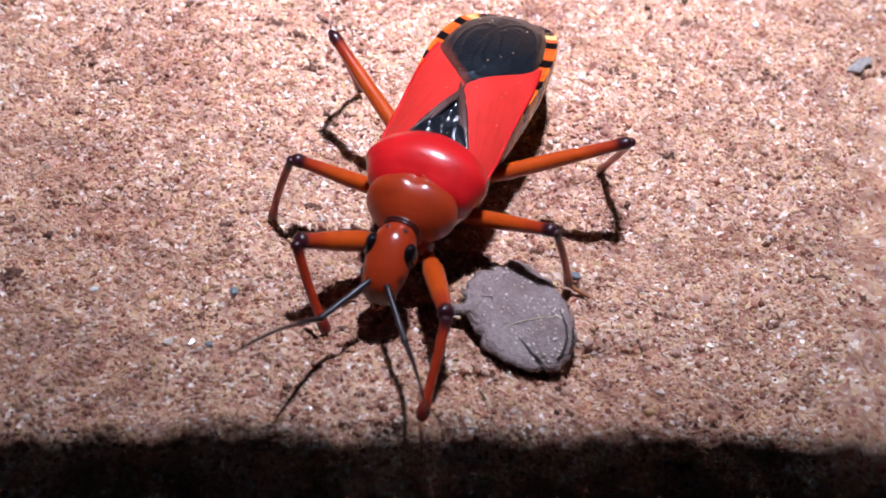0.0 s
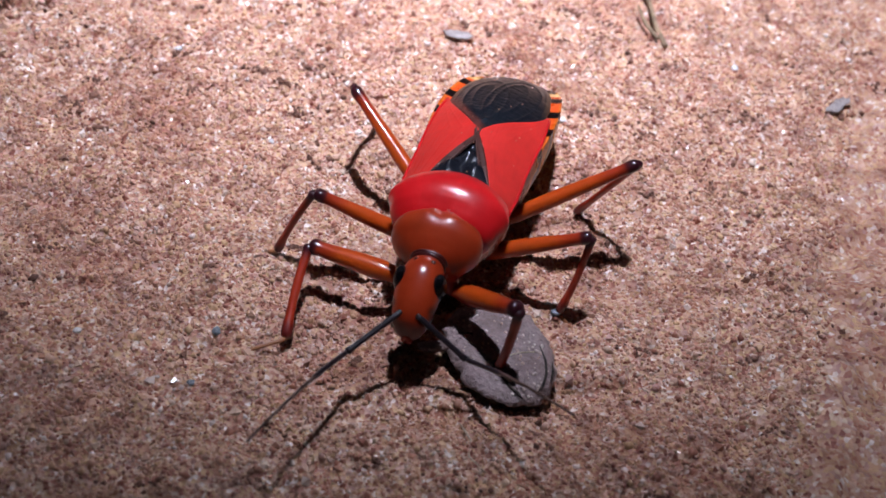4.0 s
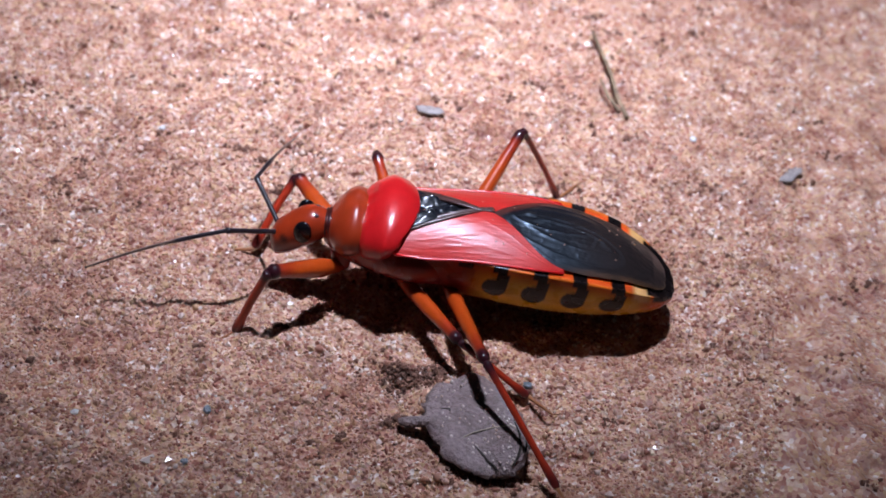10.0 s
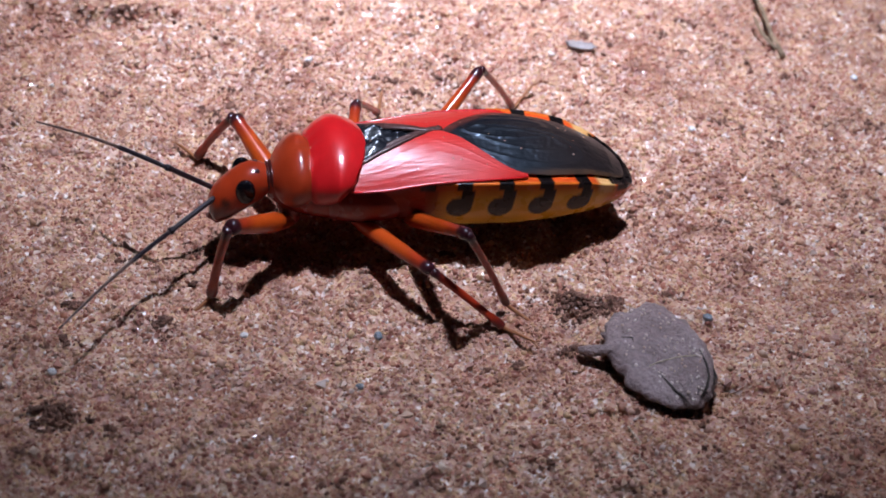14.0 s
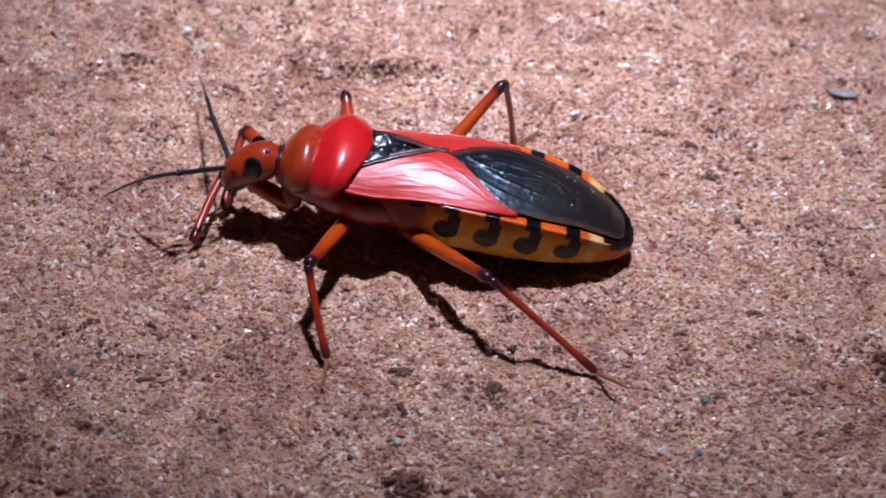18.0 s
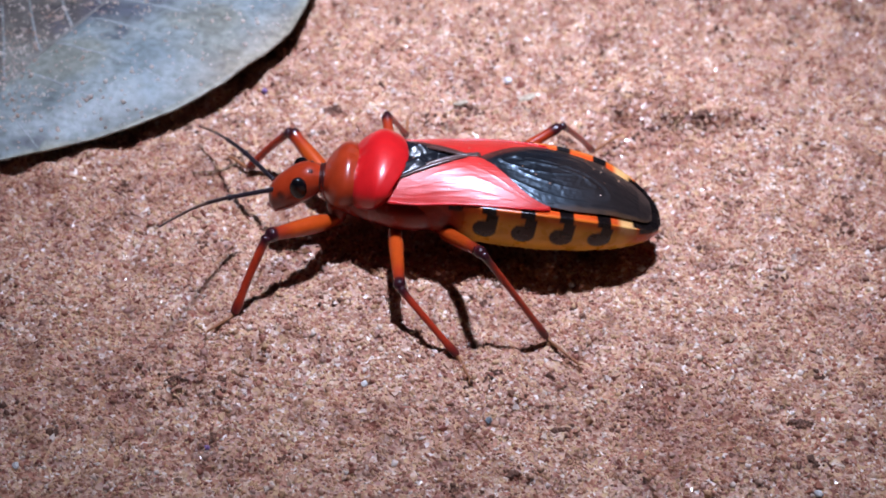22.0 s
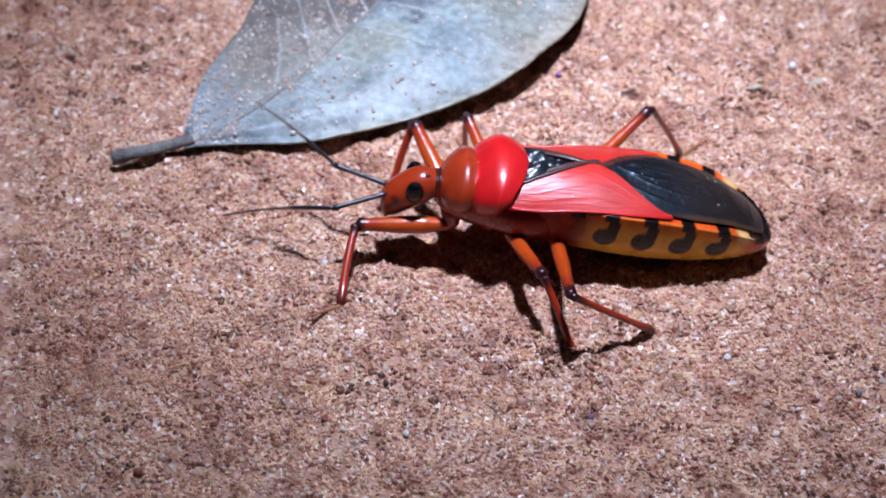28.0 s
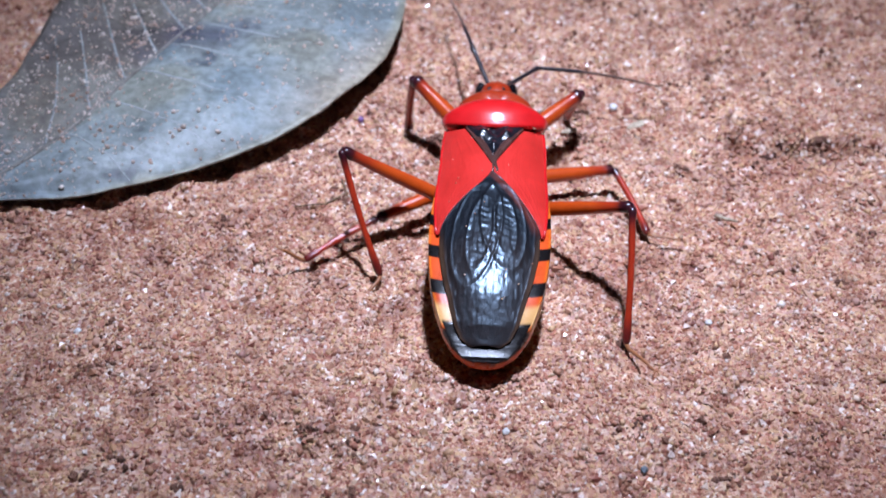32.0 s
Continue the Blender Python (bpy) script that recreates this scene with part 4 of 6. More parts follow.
def bark_chip():
    ob = thing("bark_chip", "oval grey-brown seed husk with cracks, lying on the sand", "bark chip", pose(0.0356, 0.0488, 0.00045, 2, 4, -62))
    a, b = 3.62, 2.66
    wave = Lattice(31, 1.5)
    fine = Lattice(32, 0.5)

    def height(x, y):
        return 0.75 + 0.5 * (1 - (x / a) ** 2) * (1 - 0.6 * (y / b) ** 2) + 0.22 * float(wave(x, y)) + 0.08 * float(fine(x, y))

    bm = bmesh.new()
    loops_top, loops_low = [], []
    for i in range(1, 19):
        r = i / 18
        row, low = [], []
        for j in range(72):
            t = 2 * math.pi * j / 72
            edge = 1 + (0.045 + 0.06 * smooth(2.2, 3.0, t) * smooth(5.4, 4.6, t)) * float(fine(j * 0.9, 3.0)) + 0.05 * float(wave(j * 0.35, 9.0))
            c, s = math.cos(t), math.sin(t)
            # squarish oval, torn along one side
            c, s = math.copysign(abs(c) ** 0.86, c), math.copysign(abs(s) ** 0.86, s)
            wide = 1.0 - 0.06 * smooth(0.0, 1.0, c)
            x, y = a * c * r * edge, b * s * r * edge * wide
            z = height(x, y) - 0.45 * r**8
            row.append(Vector((x, y, z)) * MM)
            low.append(Vector((x * 0.97, y * 0.97, z - 0.22 - 0.25 * (1 - r))) * MM)
        loops_top.append(row)
        loops_low.append(low)
    rings(bm, loops_top + loops_low[::-1])
    bmesh.ops.recalc_face_normals(bm, faces=bm.faces)
    part("husk", bm, BARK, ob, "weathered grey-brown husk")
    for pts in (((1.5, -1.0), (2.1, -0.85), (2.6, -0.8), (3.0, -0.65), (3.4, -0.6)), ((0.9, 1.75), (1.8, 1.62), (2.6, 1.2), (3.1, 0.75), (3.4, 0.2)), ((2.0, 1.9), (2.6, 1.6), (3.1, 1.15)), ((-1.6, -1.5), (-1.2, -1.1), (-0.9, -1.2))):
        bm = bmesh.new()
        tube(bm, [Vector((x, y, height(x, y) - 0.02)) * MM for x, y in pts], [q * MM for q in ([0.02] + [0.075] * (len(pts) - 2) + [0.025])], 6)
        part("crack", bm, BARK_EDGE, ob, "dark open crack")
    bm = bmesh.new()
    pts = [(0.7, -1.25), (0.72, -0.7), (0.8, -0.2), (0.95, 0.6), (1.15, 1.4)]
    tube(bm, [Vector((x, y, height(x, y) + 0.02 + 0.05 * math.sin(i))) * MM for i, (x, y) in enumerate(pts)], [0.04 * MM] * 5, 6)
    part("fibre", bm, STRAW, ob, "pale plant fibre stuck on it")
    # torn stub at one side and sand caught on the husk
    bm = bmesh.new()
    tube(bm, [Vector(p) * MM for p in ((-1.0, -1.9, 0.75), (-1.4, -2.6, 0.55), (-1.75, -3.2, 0.4), (-2.1, -3.7, 0.3))], [q * MM for q in (0.4, 0.3, 0.34, 0.2)], 9)
    for v in bm.verts:
        v.co += Vector([random.Random(int(v.co.x * 1e6) + int(v.co.y * 3e6)).uniform(-0.06, 0.06) * MM for _ in range(3)])
    part("torn_stub", bm, BARK, ob, "curled torn stub of the husk")
    rs = random.Random(9)
    bm = bmesh.new()
    for _ in range(110):
        r, t = rs.random() ** 0.5 * 0.92, rs.uniform(0, 2 * math.pi)
        x, y, s = a * r * math.cos(t), b * r * math.sin(t) * 0.9, rs.uniform(0.045, 0.13)
        bmesh.ops.create_icosphere(bm, subdivisions=1, radius=1, matrix=Matrix.Translation(Vector((x, y, height(x, y) - 0.45 * r**8 + 0.03)) * MM) @ Matrix.Diagonal((s * MM, s * MM * 0.8, s * MM * 0.7, 1)))
    tagged(part("caught_sand", bm, LEAF_SAND, ob, "pale sand specks stuck on the husk"), kind="stuff")
    return ob


bark_chip()


def splinter(name, label, category, points, radii, mat, seed, jitter=0.12):
    (x, y) = points[0][:2]
    ob = thing(name, label, category, pose(x * MM, y * MM, rest(x, y) * MM))
    rs = random.Random(seed)
    bm = bmesh.new()
    tube(bm, [Vector((p[0] - x, p[1] - y, p[2])) * MM for p in points], [r * MM for r in radii], 9)
    for v in bm.verts:
        v.co += Vector([rs.uniform(-jitter, jitter) * radii[0] * MM for _ in range(3)])
    part("shaft", bm, mat, ob)
    return ob


splinter("twig", "short brown twig lying on the sand", "twig", [(47.6, 79.5, 0.5), (47.1, 81.5, 0.75), (46.9, 84.0, 1.0), (46.5, 86.5, 1.1), (46.0, 89.5, 1.2)], (0.2, 0.18, 0.15, 0.13, 0.1), TWIG, 1)
splinter("twig", "thin brown splinter beside the twig", "twig", [(47.0, 79.6, 0.4), (46.3, 81.2, 0.5), (45.9, 83.0, 0.8)], (0.14, 0.15, 0.08), TWIG, 2)
splinter("fibre", "fine pale root fibre on the sand", "fibre", [(33.6, 44.2, 0.3), (34.1, 43.2, 0.35), (34.0, 42.2, 0.3), (34.8, 41.3, 0.25)], (0.05, 0.05, 0.05, 0.04), STRAW, 3)
splinter("fibre", "fine curled root fibre near the leaf", "fibre", [(-30.5, 73.5, 0.3), (-30.0, 71.8, 0.5), (-31.2, 70.7, 0.4), (-33.2, 70.4, 0.3)], (0.05, 0.06, 0.06, 0.04), TWIG, 4)
splinter("straw", "short pale straw splinter on the sand", "straw", [(-6.6, 71.4, 0.35), (-6.0, 71.0, 0.4), (-5.2, 70.9, 0.3)], (0.12, 0.14, 0.06), STRAW, 6)


def flake(name, label, x, y, size, turn, mat, seed):
    ob = thing(name, label, "flake", pose(x * MM, y * MM, (rest(x, y) + 0.28) * MM, 6, -5, turn))
    rs = random.Random(seed)
    outline = [(math.cos(t) * size * rs.uniform(0.75, 1.1), math.sin(t) * size * 0.42 * rs.uniform(0.7, 1.15)) for t in [2 * math.pi * j / 18 for j in range(18)]]
    bm = bmesh.new()
    loops = []
    for r, z in ((0.25, 0.12), (0.6, 0.1), (0.9, 0.06), (1.0, 0.0), (0.95, -0.08), (0.5, -0.08)):
        loops.append([Vector((px * r, py * r, z + 0.06 * math.sin(px * 2.2) * r)) * MM for px, py in outline])
    rings(bm, loops)
    bmesh.ops.recalc_face_normals(bm, faces=bm.faces)
    part("scale", bm, mat, ob)
    return ob


flake("leaf_flake", "small blue-grey flake of dry leaf on the sand", 33.3, 78.2, 1.2, -28, FLAKE, 1)
flake("leaf_flake", "small pale grey flake of dry leaf on the sand", 58.3, 73.3, 1.1, 40, FLAKE, 2)
flake("leaf_flake", "pale straw-coloured flake on the sand", -10.9, 80.7, 0.75, 30, STRAW, 3)
flake("leaf_flake", "pale flat flake on the sand", -15.6, 79.0, 0.6, 12, STRAW, 4)

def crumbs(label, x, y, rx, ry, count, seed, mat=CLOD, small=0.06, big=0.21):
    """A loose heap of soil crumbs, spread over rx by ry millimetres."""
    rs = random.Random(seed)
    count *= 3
    if mat is HOLLOW_SHADE:
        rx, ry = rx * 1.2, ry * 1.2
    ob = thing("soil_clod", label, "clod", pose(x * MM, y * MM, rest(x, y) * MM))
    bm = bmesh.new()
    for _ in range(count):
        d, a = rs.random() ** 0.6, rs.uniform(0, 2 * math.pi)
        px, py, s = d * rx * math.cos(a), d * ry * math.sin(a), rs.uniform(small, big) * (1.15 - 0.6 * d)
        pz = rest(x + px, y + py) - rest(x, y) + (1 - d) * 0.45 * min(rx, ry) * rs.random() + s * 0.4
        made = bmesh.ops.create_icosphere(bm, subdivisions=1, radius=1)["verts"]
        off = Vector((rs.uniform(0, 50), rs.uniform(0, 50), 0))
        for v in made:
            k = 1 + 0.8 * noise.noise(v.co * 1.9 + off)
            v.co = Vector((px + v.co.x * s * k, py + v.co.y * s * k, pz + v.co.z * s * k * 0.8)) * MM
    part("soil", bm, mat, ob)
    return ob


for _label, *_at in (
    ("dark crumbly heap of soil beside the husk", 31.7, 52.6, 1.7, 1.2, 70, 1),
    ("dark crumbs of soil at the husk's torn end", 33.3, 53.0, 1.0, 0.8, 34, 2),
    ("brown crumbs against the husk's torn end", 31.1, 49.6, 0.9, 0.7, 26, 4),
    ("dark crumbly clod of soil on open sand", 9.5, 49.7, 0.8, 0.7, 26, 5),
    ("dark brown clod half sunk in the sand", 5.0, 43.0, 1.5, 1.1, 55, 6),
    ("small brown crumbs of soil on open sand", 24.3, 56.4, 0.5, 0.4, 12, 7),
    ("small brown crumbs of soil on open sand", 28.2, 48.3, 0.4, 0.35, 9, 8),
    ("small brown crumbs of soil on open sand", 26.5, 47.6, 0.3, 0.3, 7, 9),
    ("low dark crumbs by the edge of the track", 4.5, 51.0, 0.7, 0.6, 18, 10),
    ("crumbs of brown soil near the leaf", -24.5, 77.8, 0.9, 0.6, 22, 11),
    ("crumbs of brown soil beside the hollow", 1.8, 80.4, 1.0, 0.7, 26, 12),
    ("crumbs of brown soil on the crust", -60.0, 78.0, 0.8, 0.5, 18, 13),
    # from here on the crumbs carry the hollows' shade in their colour
    ("dark damp crumbs of soil filling a long hollow", -0.2, 79.2, 3.3, 0.7, 150, 14, HOLLOW_SHADE),
    ("dark damp crumbs of soil in a hollow of the crust", 7.3, 94.2, 0.9, 0.5, 26, 15, HOLLOW_SHADE),
    ("dark damp crumbs of soil in a small hollow", 4.4, 79.9, 0.8, 0.4, 18, 20, HOLLOW_SHADE),
    ("dark damp crumbs of soil in a small hollow", 9.9, 93.0, 0.8, 0.4, 18, 21, HOLLOW_SHADE),
    ("dark damp crumbs of soil in a hollow of the crust", 14.3, 95.3, 1.2, 0.7, 40, 22, HOLLOW_SHADE),
    ("dark damp crumbs of soil in a hollow of the crust", 16.6, 94.6, 1.3, 0.45, 26, 23, HOLLOW_SHADE),
    ("dark damp soil in a round pit", -5.7, 83.3, 0.38, 0.38, 10, 24, HOLLOW_SHADE),
    ("dark damp soil in a round pit", -2.7, 84.3, 0.34, 0.34, 9, 25, HOLLOW_SHADE),
    ("dark damp soil in a shallow pit", -9.6, 84.0, 0.45, 0.3, 8, 26, HOLLOW_SHADE),
    ("dark damp soil in a shallow pit", -59.7, 85.2, 0.7, 0.45, 16, 27, HOLLOW_SHADE),
    ("dark damp soil along a crack of the crust", -62.5, 80.6, 1.3, 0.35, 20, 28, HOLLOW_SHADE),
    ("dark damp soil in a shallow pit", -65.6, 79.8, 0.6, 0.4, 12, 29, HOLLOW_SHADE),
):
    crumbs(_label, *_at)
lump("pebble", "tiny blue-grey pebble on the sand", "pebble", 20.8, 49.9, 0.24, PEBBLE, 14, 0.8, 0.25)
lump("pebble", "tiny grey pebble near the husk", "pebble", 38.7, 52.4, 0.23, PEBBLE, 15, 0.8, 0.25)
lump("pebble", "tiny blue-grey pebble on the sand", "pebble", 20.0, 46.0, 0.2, PEBBLE, 16, 0.8, 0.25)
lump("pebble", "tiny bluish pebble on the sand", "pebble", -12.9, 49.6, 0.2, PEBBLE, 17, 0.8, 0.25)
lump("purple_grain", "violet grain on the sand", "grain", -29.7, 79.7, 0.22, PURPLE, 18, 0.9, 0.2)
lump("purple_grain", "violet grain on the sand", "grain", -28.0, 46.5, 0.16, PURPLE, 19, 0.9, 0.2)
for _i, (_x, _y, _s) in enumerate(((4.6, 45.6, 0.22), (13.8, 48.9, 0.2), (-12.3, 83.0, 0.3), (-38.0, 45.0, 0.2), (40.0, 70.0, 0.22), (15.0, 75.0, 0.2), (-20.0, 52.0, 0.22), (52.0, 77.0, 0.25), (-8.0, 62.0, 0.2), (-44.0, 58.0, 0.2), (22.0, 66.0, 0.18))):
    lump("quartz_grain", "white glassy quartz grain on the sand", "grain", _x, _y, _s, QUARTZ, 30 + _i, 0.9, 0.25, "quartz grains on the sand", 0.1, 2)

# sand specks strewn over the leaf
def leaf_sand():
    rs = np.random.RandomState(77)
    places, sizes = [], []
    clumps = [(rs.uniform(0.03, 0.6), rs.uniform(-0.9, 0.75), rs.uniform(0.015, 0.05)) for _ in range(26)]
    for k in range(3400):
        if k < 950:
            cu, cv, r = clumps[k % 26]
            u, v = min(max(cu + rs.normal() * r * 0.5, 0.02), 0.85), min(max(cv + rs.normal() * r * 1.6, -0.97), 0.97)
        else:
            u, v = rs.uniform(0.02, 0.8), rs.uniform(-0.97, 0.97)
            v = -abs(v) if rs.rand() < 0.3 else v
        s = float(rs.lognormal(-2.45, 0.38)) * (0.75 if k < 950 else 1.0)
        p = leaf_spot(u, v)
        places.append((p.x, p.y, p.z + 0.4 * s))
        sizes.append(min(max(s, 0.05), 0.2))
    x, y, z = np.array(places).T
    ob = crystals("leaf_sand", x, y, z, np.array(sizes), rs, "orange and pale sand specks strewn over the dry leaf", LEAF_SAND)
    ob.location = LEAF_THING.location


leaf_sand()

# ---- the hand torch above the insect: the only lamp ----
torch = thing("hand_torch", "small black hand torch held above the insect", "torch", pose(0, 0.066, 0.15))
bm = bmesh.new()
rings(bm, [[Vector((math.cos(a) * r, math.sin(a) * r, z)) * MM for a in [2 * math.pi * j / 32 for j in range(32)]] for r, z in ((5.7, -11.0), (14.0, -11.0), (14.5, 12.0), (12.0, 20.0), (12.0, 66.0), (10.5, 68.0))], caps=False)
rings(bm, [[Vector((math.cos(a) * r, math.sin(a) * r, z)) * MM for a in [2 * math.pi * j / 32 for j in range(32)]] for r, z in ((5.7, -11.0), (6.0, -9.6), (9.5, -1.0), (9.5, 11.8), (0.1, 12.0))], caps=False)
part("housing", bm, TORCH_BODY, torch, "black plastic housing")
bm = bmesh.new()
bmesh.ops.create_circle(bm, cap_ends=True, segments=32, radius=5.0 * MM, matrix=Matrix.Translation((0, 0, 10.2 * MM)))
part("bulb", bm, LAMP, torch, "glowing white light emitter")
# added plate, out of view, that casts the dark band on the near sand
bm = bmesh.new()
bmesh.ops.create_cube(bm, size=1, matrix=Matrix.Translation((0, -0.007, 0)) @ Matrix.Diagonal((0.16, 0.014, 0.0012, 1)))
bmesh.ops.bevel(bm, geom=bm.edges[:], offset=0.0003, segments=2)
shade = part("shade", bm, TORCH_BODY, torch, "unseen flat plate added to cut the beam")
# unseen arms added to join the plate to the torch
bm = bmesh.new()
for sx in (-1, 1):
    tube(bm, [Vector((sx * 6, 2 - 6, 60)) * MM, Vector((sx * 40, 0 - 6, 50)) * MM, Vector((sx * 62, -6, 0)) * MM], [1.2 * MM] * 3, 8)
part("shade_arm", bm, TORCH_BODY, shade)


# ---- what moves ----
def aim(at, way, side):
    """A pose at a place in millimetres, its z along way, its x towards side."""
    z = way.normalized()
    x = side - z * side.dot(z)
    x = x.normalized() if x.length > 1e-4 else z.orthogonal().normalized()
    turn = Matrix((x, z.cross(x), z)).transposed().to_4x4()
    return Matrix.Translation(at * MM) @ turn


def step(body, limb, rows):
    """Keys a leg from rows of seconds, the ankle in the insect's space and the knee's lean in degrees."""
    femur, tibia, hip, thigh, shin = limb
    thighs, shins = [], []
    for t, fx, fy, fz, lean in rows:
        ankle = Vector((fx, fy, fz))
        d = ankle - hip
        u = d.normalized()
        far = min(max(d.length, abs(thigh - shin) + 0.05), (thigh + shin) * 0.998)
        a = (thigh**2 - shin**2 + far**2) / (2 * far)
        h = math.sqrt(max(thigh**2 - a * a, 0))
        up = (Vector((0, 0, 1)) - u * u.z).normalized()
        knee = hip + u * a + (up * math.cos(radians(lean)) + u.cross(up) * math.sin(radians(lean))) * h
        ankle = knee + (ankle - knee).normalized() * shin
        out = Vector((ankle.x - hip.x, ankle.y - hip.y, 0)).normalized()
        m = aim(hip, knee - hip, Vector((0, 0, 1)))
        thighs.append((t, m))
        shins.append((t, m.inverted() @ aim(knee, ankle - knee, out)))
    walk(femur, thighs)
    walk(tibia, shins)


def sweep(feeler, rows):
    """Keys an antenna from rows of seconds and the directions of its two lengths."""
    scape, whip = feeler
    base = scape.location / MM
    first, second = [], []
    for t, ax, ay, az, bx, by, bz in rows:
        m = aim(base, Vector((ax, ay, az)), Vector((0, 0, 1)))
        first.append((t, m))
        second.append((t, m.inverted() @ aim(base + Vector((ax, ay, az)).normalized() * 3.3, Vector((bx, by, bz)), Vector((0, 0, 1)))))
    walk(scape, first)
    walk(whip, second)


def motions():
    walk(torch, [
        (0, pose(0.0318, 0.0630, 0.1500, 11.0, 0.0, 0)),
        (0.4, pose(0.0318, 0.0630, 0.1500, 11.0, 0.0, 0)),
        (1, pose(0.0319, 0.0630, 0.1500, 12.0, 0.0, 0)),
        (3, pose(0.0323, 0.0630, 0.1500, 13.0, 0.0, 0)),
        (6, pose(0.0325, 0.0630, 0.1500, 13.5, 0.0, 0)),
        (9, pose(0.0319, 0.0630, 0.1500, 13.3, 0.0, 0)),
        (12, pose(0.0293, 0.0630, 0.1500, 11.5, 0.0, 0)),
        (15, pose(0.0200, 0.0630, 0.1500, 12.0, 0.0, 0)),
        (18, pose(0.0095, 0.0630, 0.1500, 9.5, 0.0, 0)),
        (21, pose(-0.0056, 0.0630, 0.1500, 9.0, 0.0, 0)),
        (24, pose(-0.0215, 0.0630, 0.1500, 7.5, 0.0, 0)),
        (27, pose(-0.0305, 0.0630, 0.1500, 7.5, 0.0, 0)),
        (30, pose(-0.0262, 0.0630, 0.1500, 5.5, 0.0, 0)),
        (32, pose(-0.0165, 0.0630, 0.1500, 5.0, 0.0, 0)),
    ])
    walk(shade, [(t, pose(0, y * MM, -90 * MM, 0, 0, 4.5)) for t, y in ((0, -31.6), (0.3, -34.0), (0.5, -35.3), (1, -36.6), (2, -38.6), (3, -40.6), (6, -41.8), (7, -42.6), (7.6, -46), (9, -50), (32, -50))])
    walk(bug, [
        (0, pose(0.03082, 0.05516, 0.00008, -2.9, 0.4, 161.4)),
        (1, pose(0.03137, 0.05595, 0.00012, -1.3, 0.2, 157.9)),
        (2, pose(0.03243, 0.05560, 0.00016, -2.0, -0.0, 161.7)),
        (3, pose(0.03237, 0.05519, 0.00003, 0.7, 0.4, 160.2)),
        (5.5, pose(0.03394, 0.05462, 0.00001, 2.7, 2.1, 171.3)),
        (6, pose(0.03382, 0.05606, 0.00011, 2.4, -0.4, 158.5)),
        (7, pose(0.03306, 0.05729, 0.00015, 3.0, -4.5, 131.4)),
        (8, pose(0.03236, 0.05946, -0.00020, -1.7, -2.1, 106.1)),
        (9, pose(0.03176, 0.05934, -0.00008, -0.0, -1.6, 93.7)),
        (10, pose(0.03160, 0.06009, 0.00003, 1.3, -1.2, 86.3)),
        (11, pose(0.02893, 0.06086, 0.00012, 0.8, -0.8, 79.6)),
        (12, pose(0.02646, 0.06266, 0.00020, 0.2, -0.3, 87.5)),
        (13, pose(0.02183, 0.05974, 0.00007, -2.4, -0.1, 102.6)),
        (14, pose(0.01914, 0.05782, -0.00006, -0.7, 0.2, 103.0)),
        (14.5, pose(0.01695, 0.05742, -0.00010, 0.2, 0.3, 102.5)),
        (16.5, pose(0.00868, 0.05809, -0.00009, 0.9, -0.6, 96.0)),
        (17, pose(0.00646, 0.05901, -0.00005, 2.2, -0.7, 93.3)),
        (18, pose(0.00140, 0.06186, -0.00002, 3.9, 0.0, 86.5)),
        (19, pose(-0.00290, 0.06166, 0.00001, -0.4, 0.7, 94.2)),
        (20, pose(-0.00987, 0.06270, 0.00000, 2.6, -0.1, 93.5)),
        (21, pose(-0.01620, 0.06300, -0.00000, 0.6, -0.8, 100.2)),
        (22, pose(-0.01882, 0.06453, -0.00001, 0.6, -0.7, 91.1)),
        (23, pose(-0.02472, 0.06576, -0.00001, 2.3, -0.5, 88.6)),
        (24, pose(-0.02941, 0.06397, -0.00002, 1.7, -0.3, 98.2)),
        (25, pose(-0.03446, 0.06337, -0.00007, 0.6, 0.3, 104.6)),
        (26, pose(-0.03745, 0.05945, -0.00012, 0.3, 0.9, 122.0)),
        (26.5, pose(-0.03739, 0.05906, -0.00011, 0.0, 0.7, 126.1)),
        (28.5, pose(-0.03130, 0.06177, -0.00006, 5.0, -0.3, 80.9)),
        (29, pose(-0.03023, 0.06309, -0.00005, 3.0, -0.6, 70.1)),
        (30, pose(-0.02643, 0.06521, 0.00010, 6.2, -1.2, 42.9)),
        (31, pose(-0.02488, 0.06792, 0.00014, 3.3, 0.9, 18.6)),
        (32, pose(-0.02077, 0.07088, -0.00028, 1.4, -1.7, -1.5)),
    ])
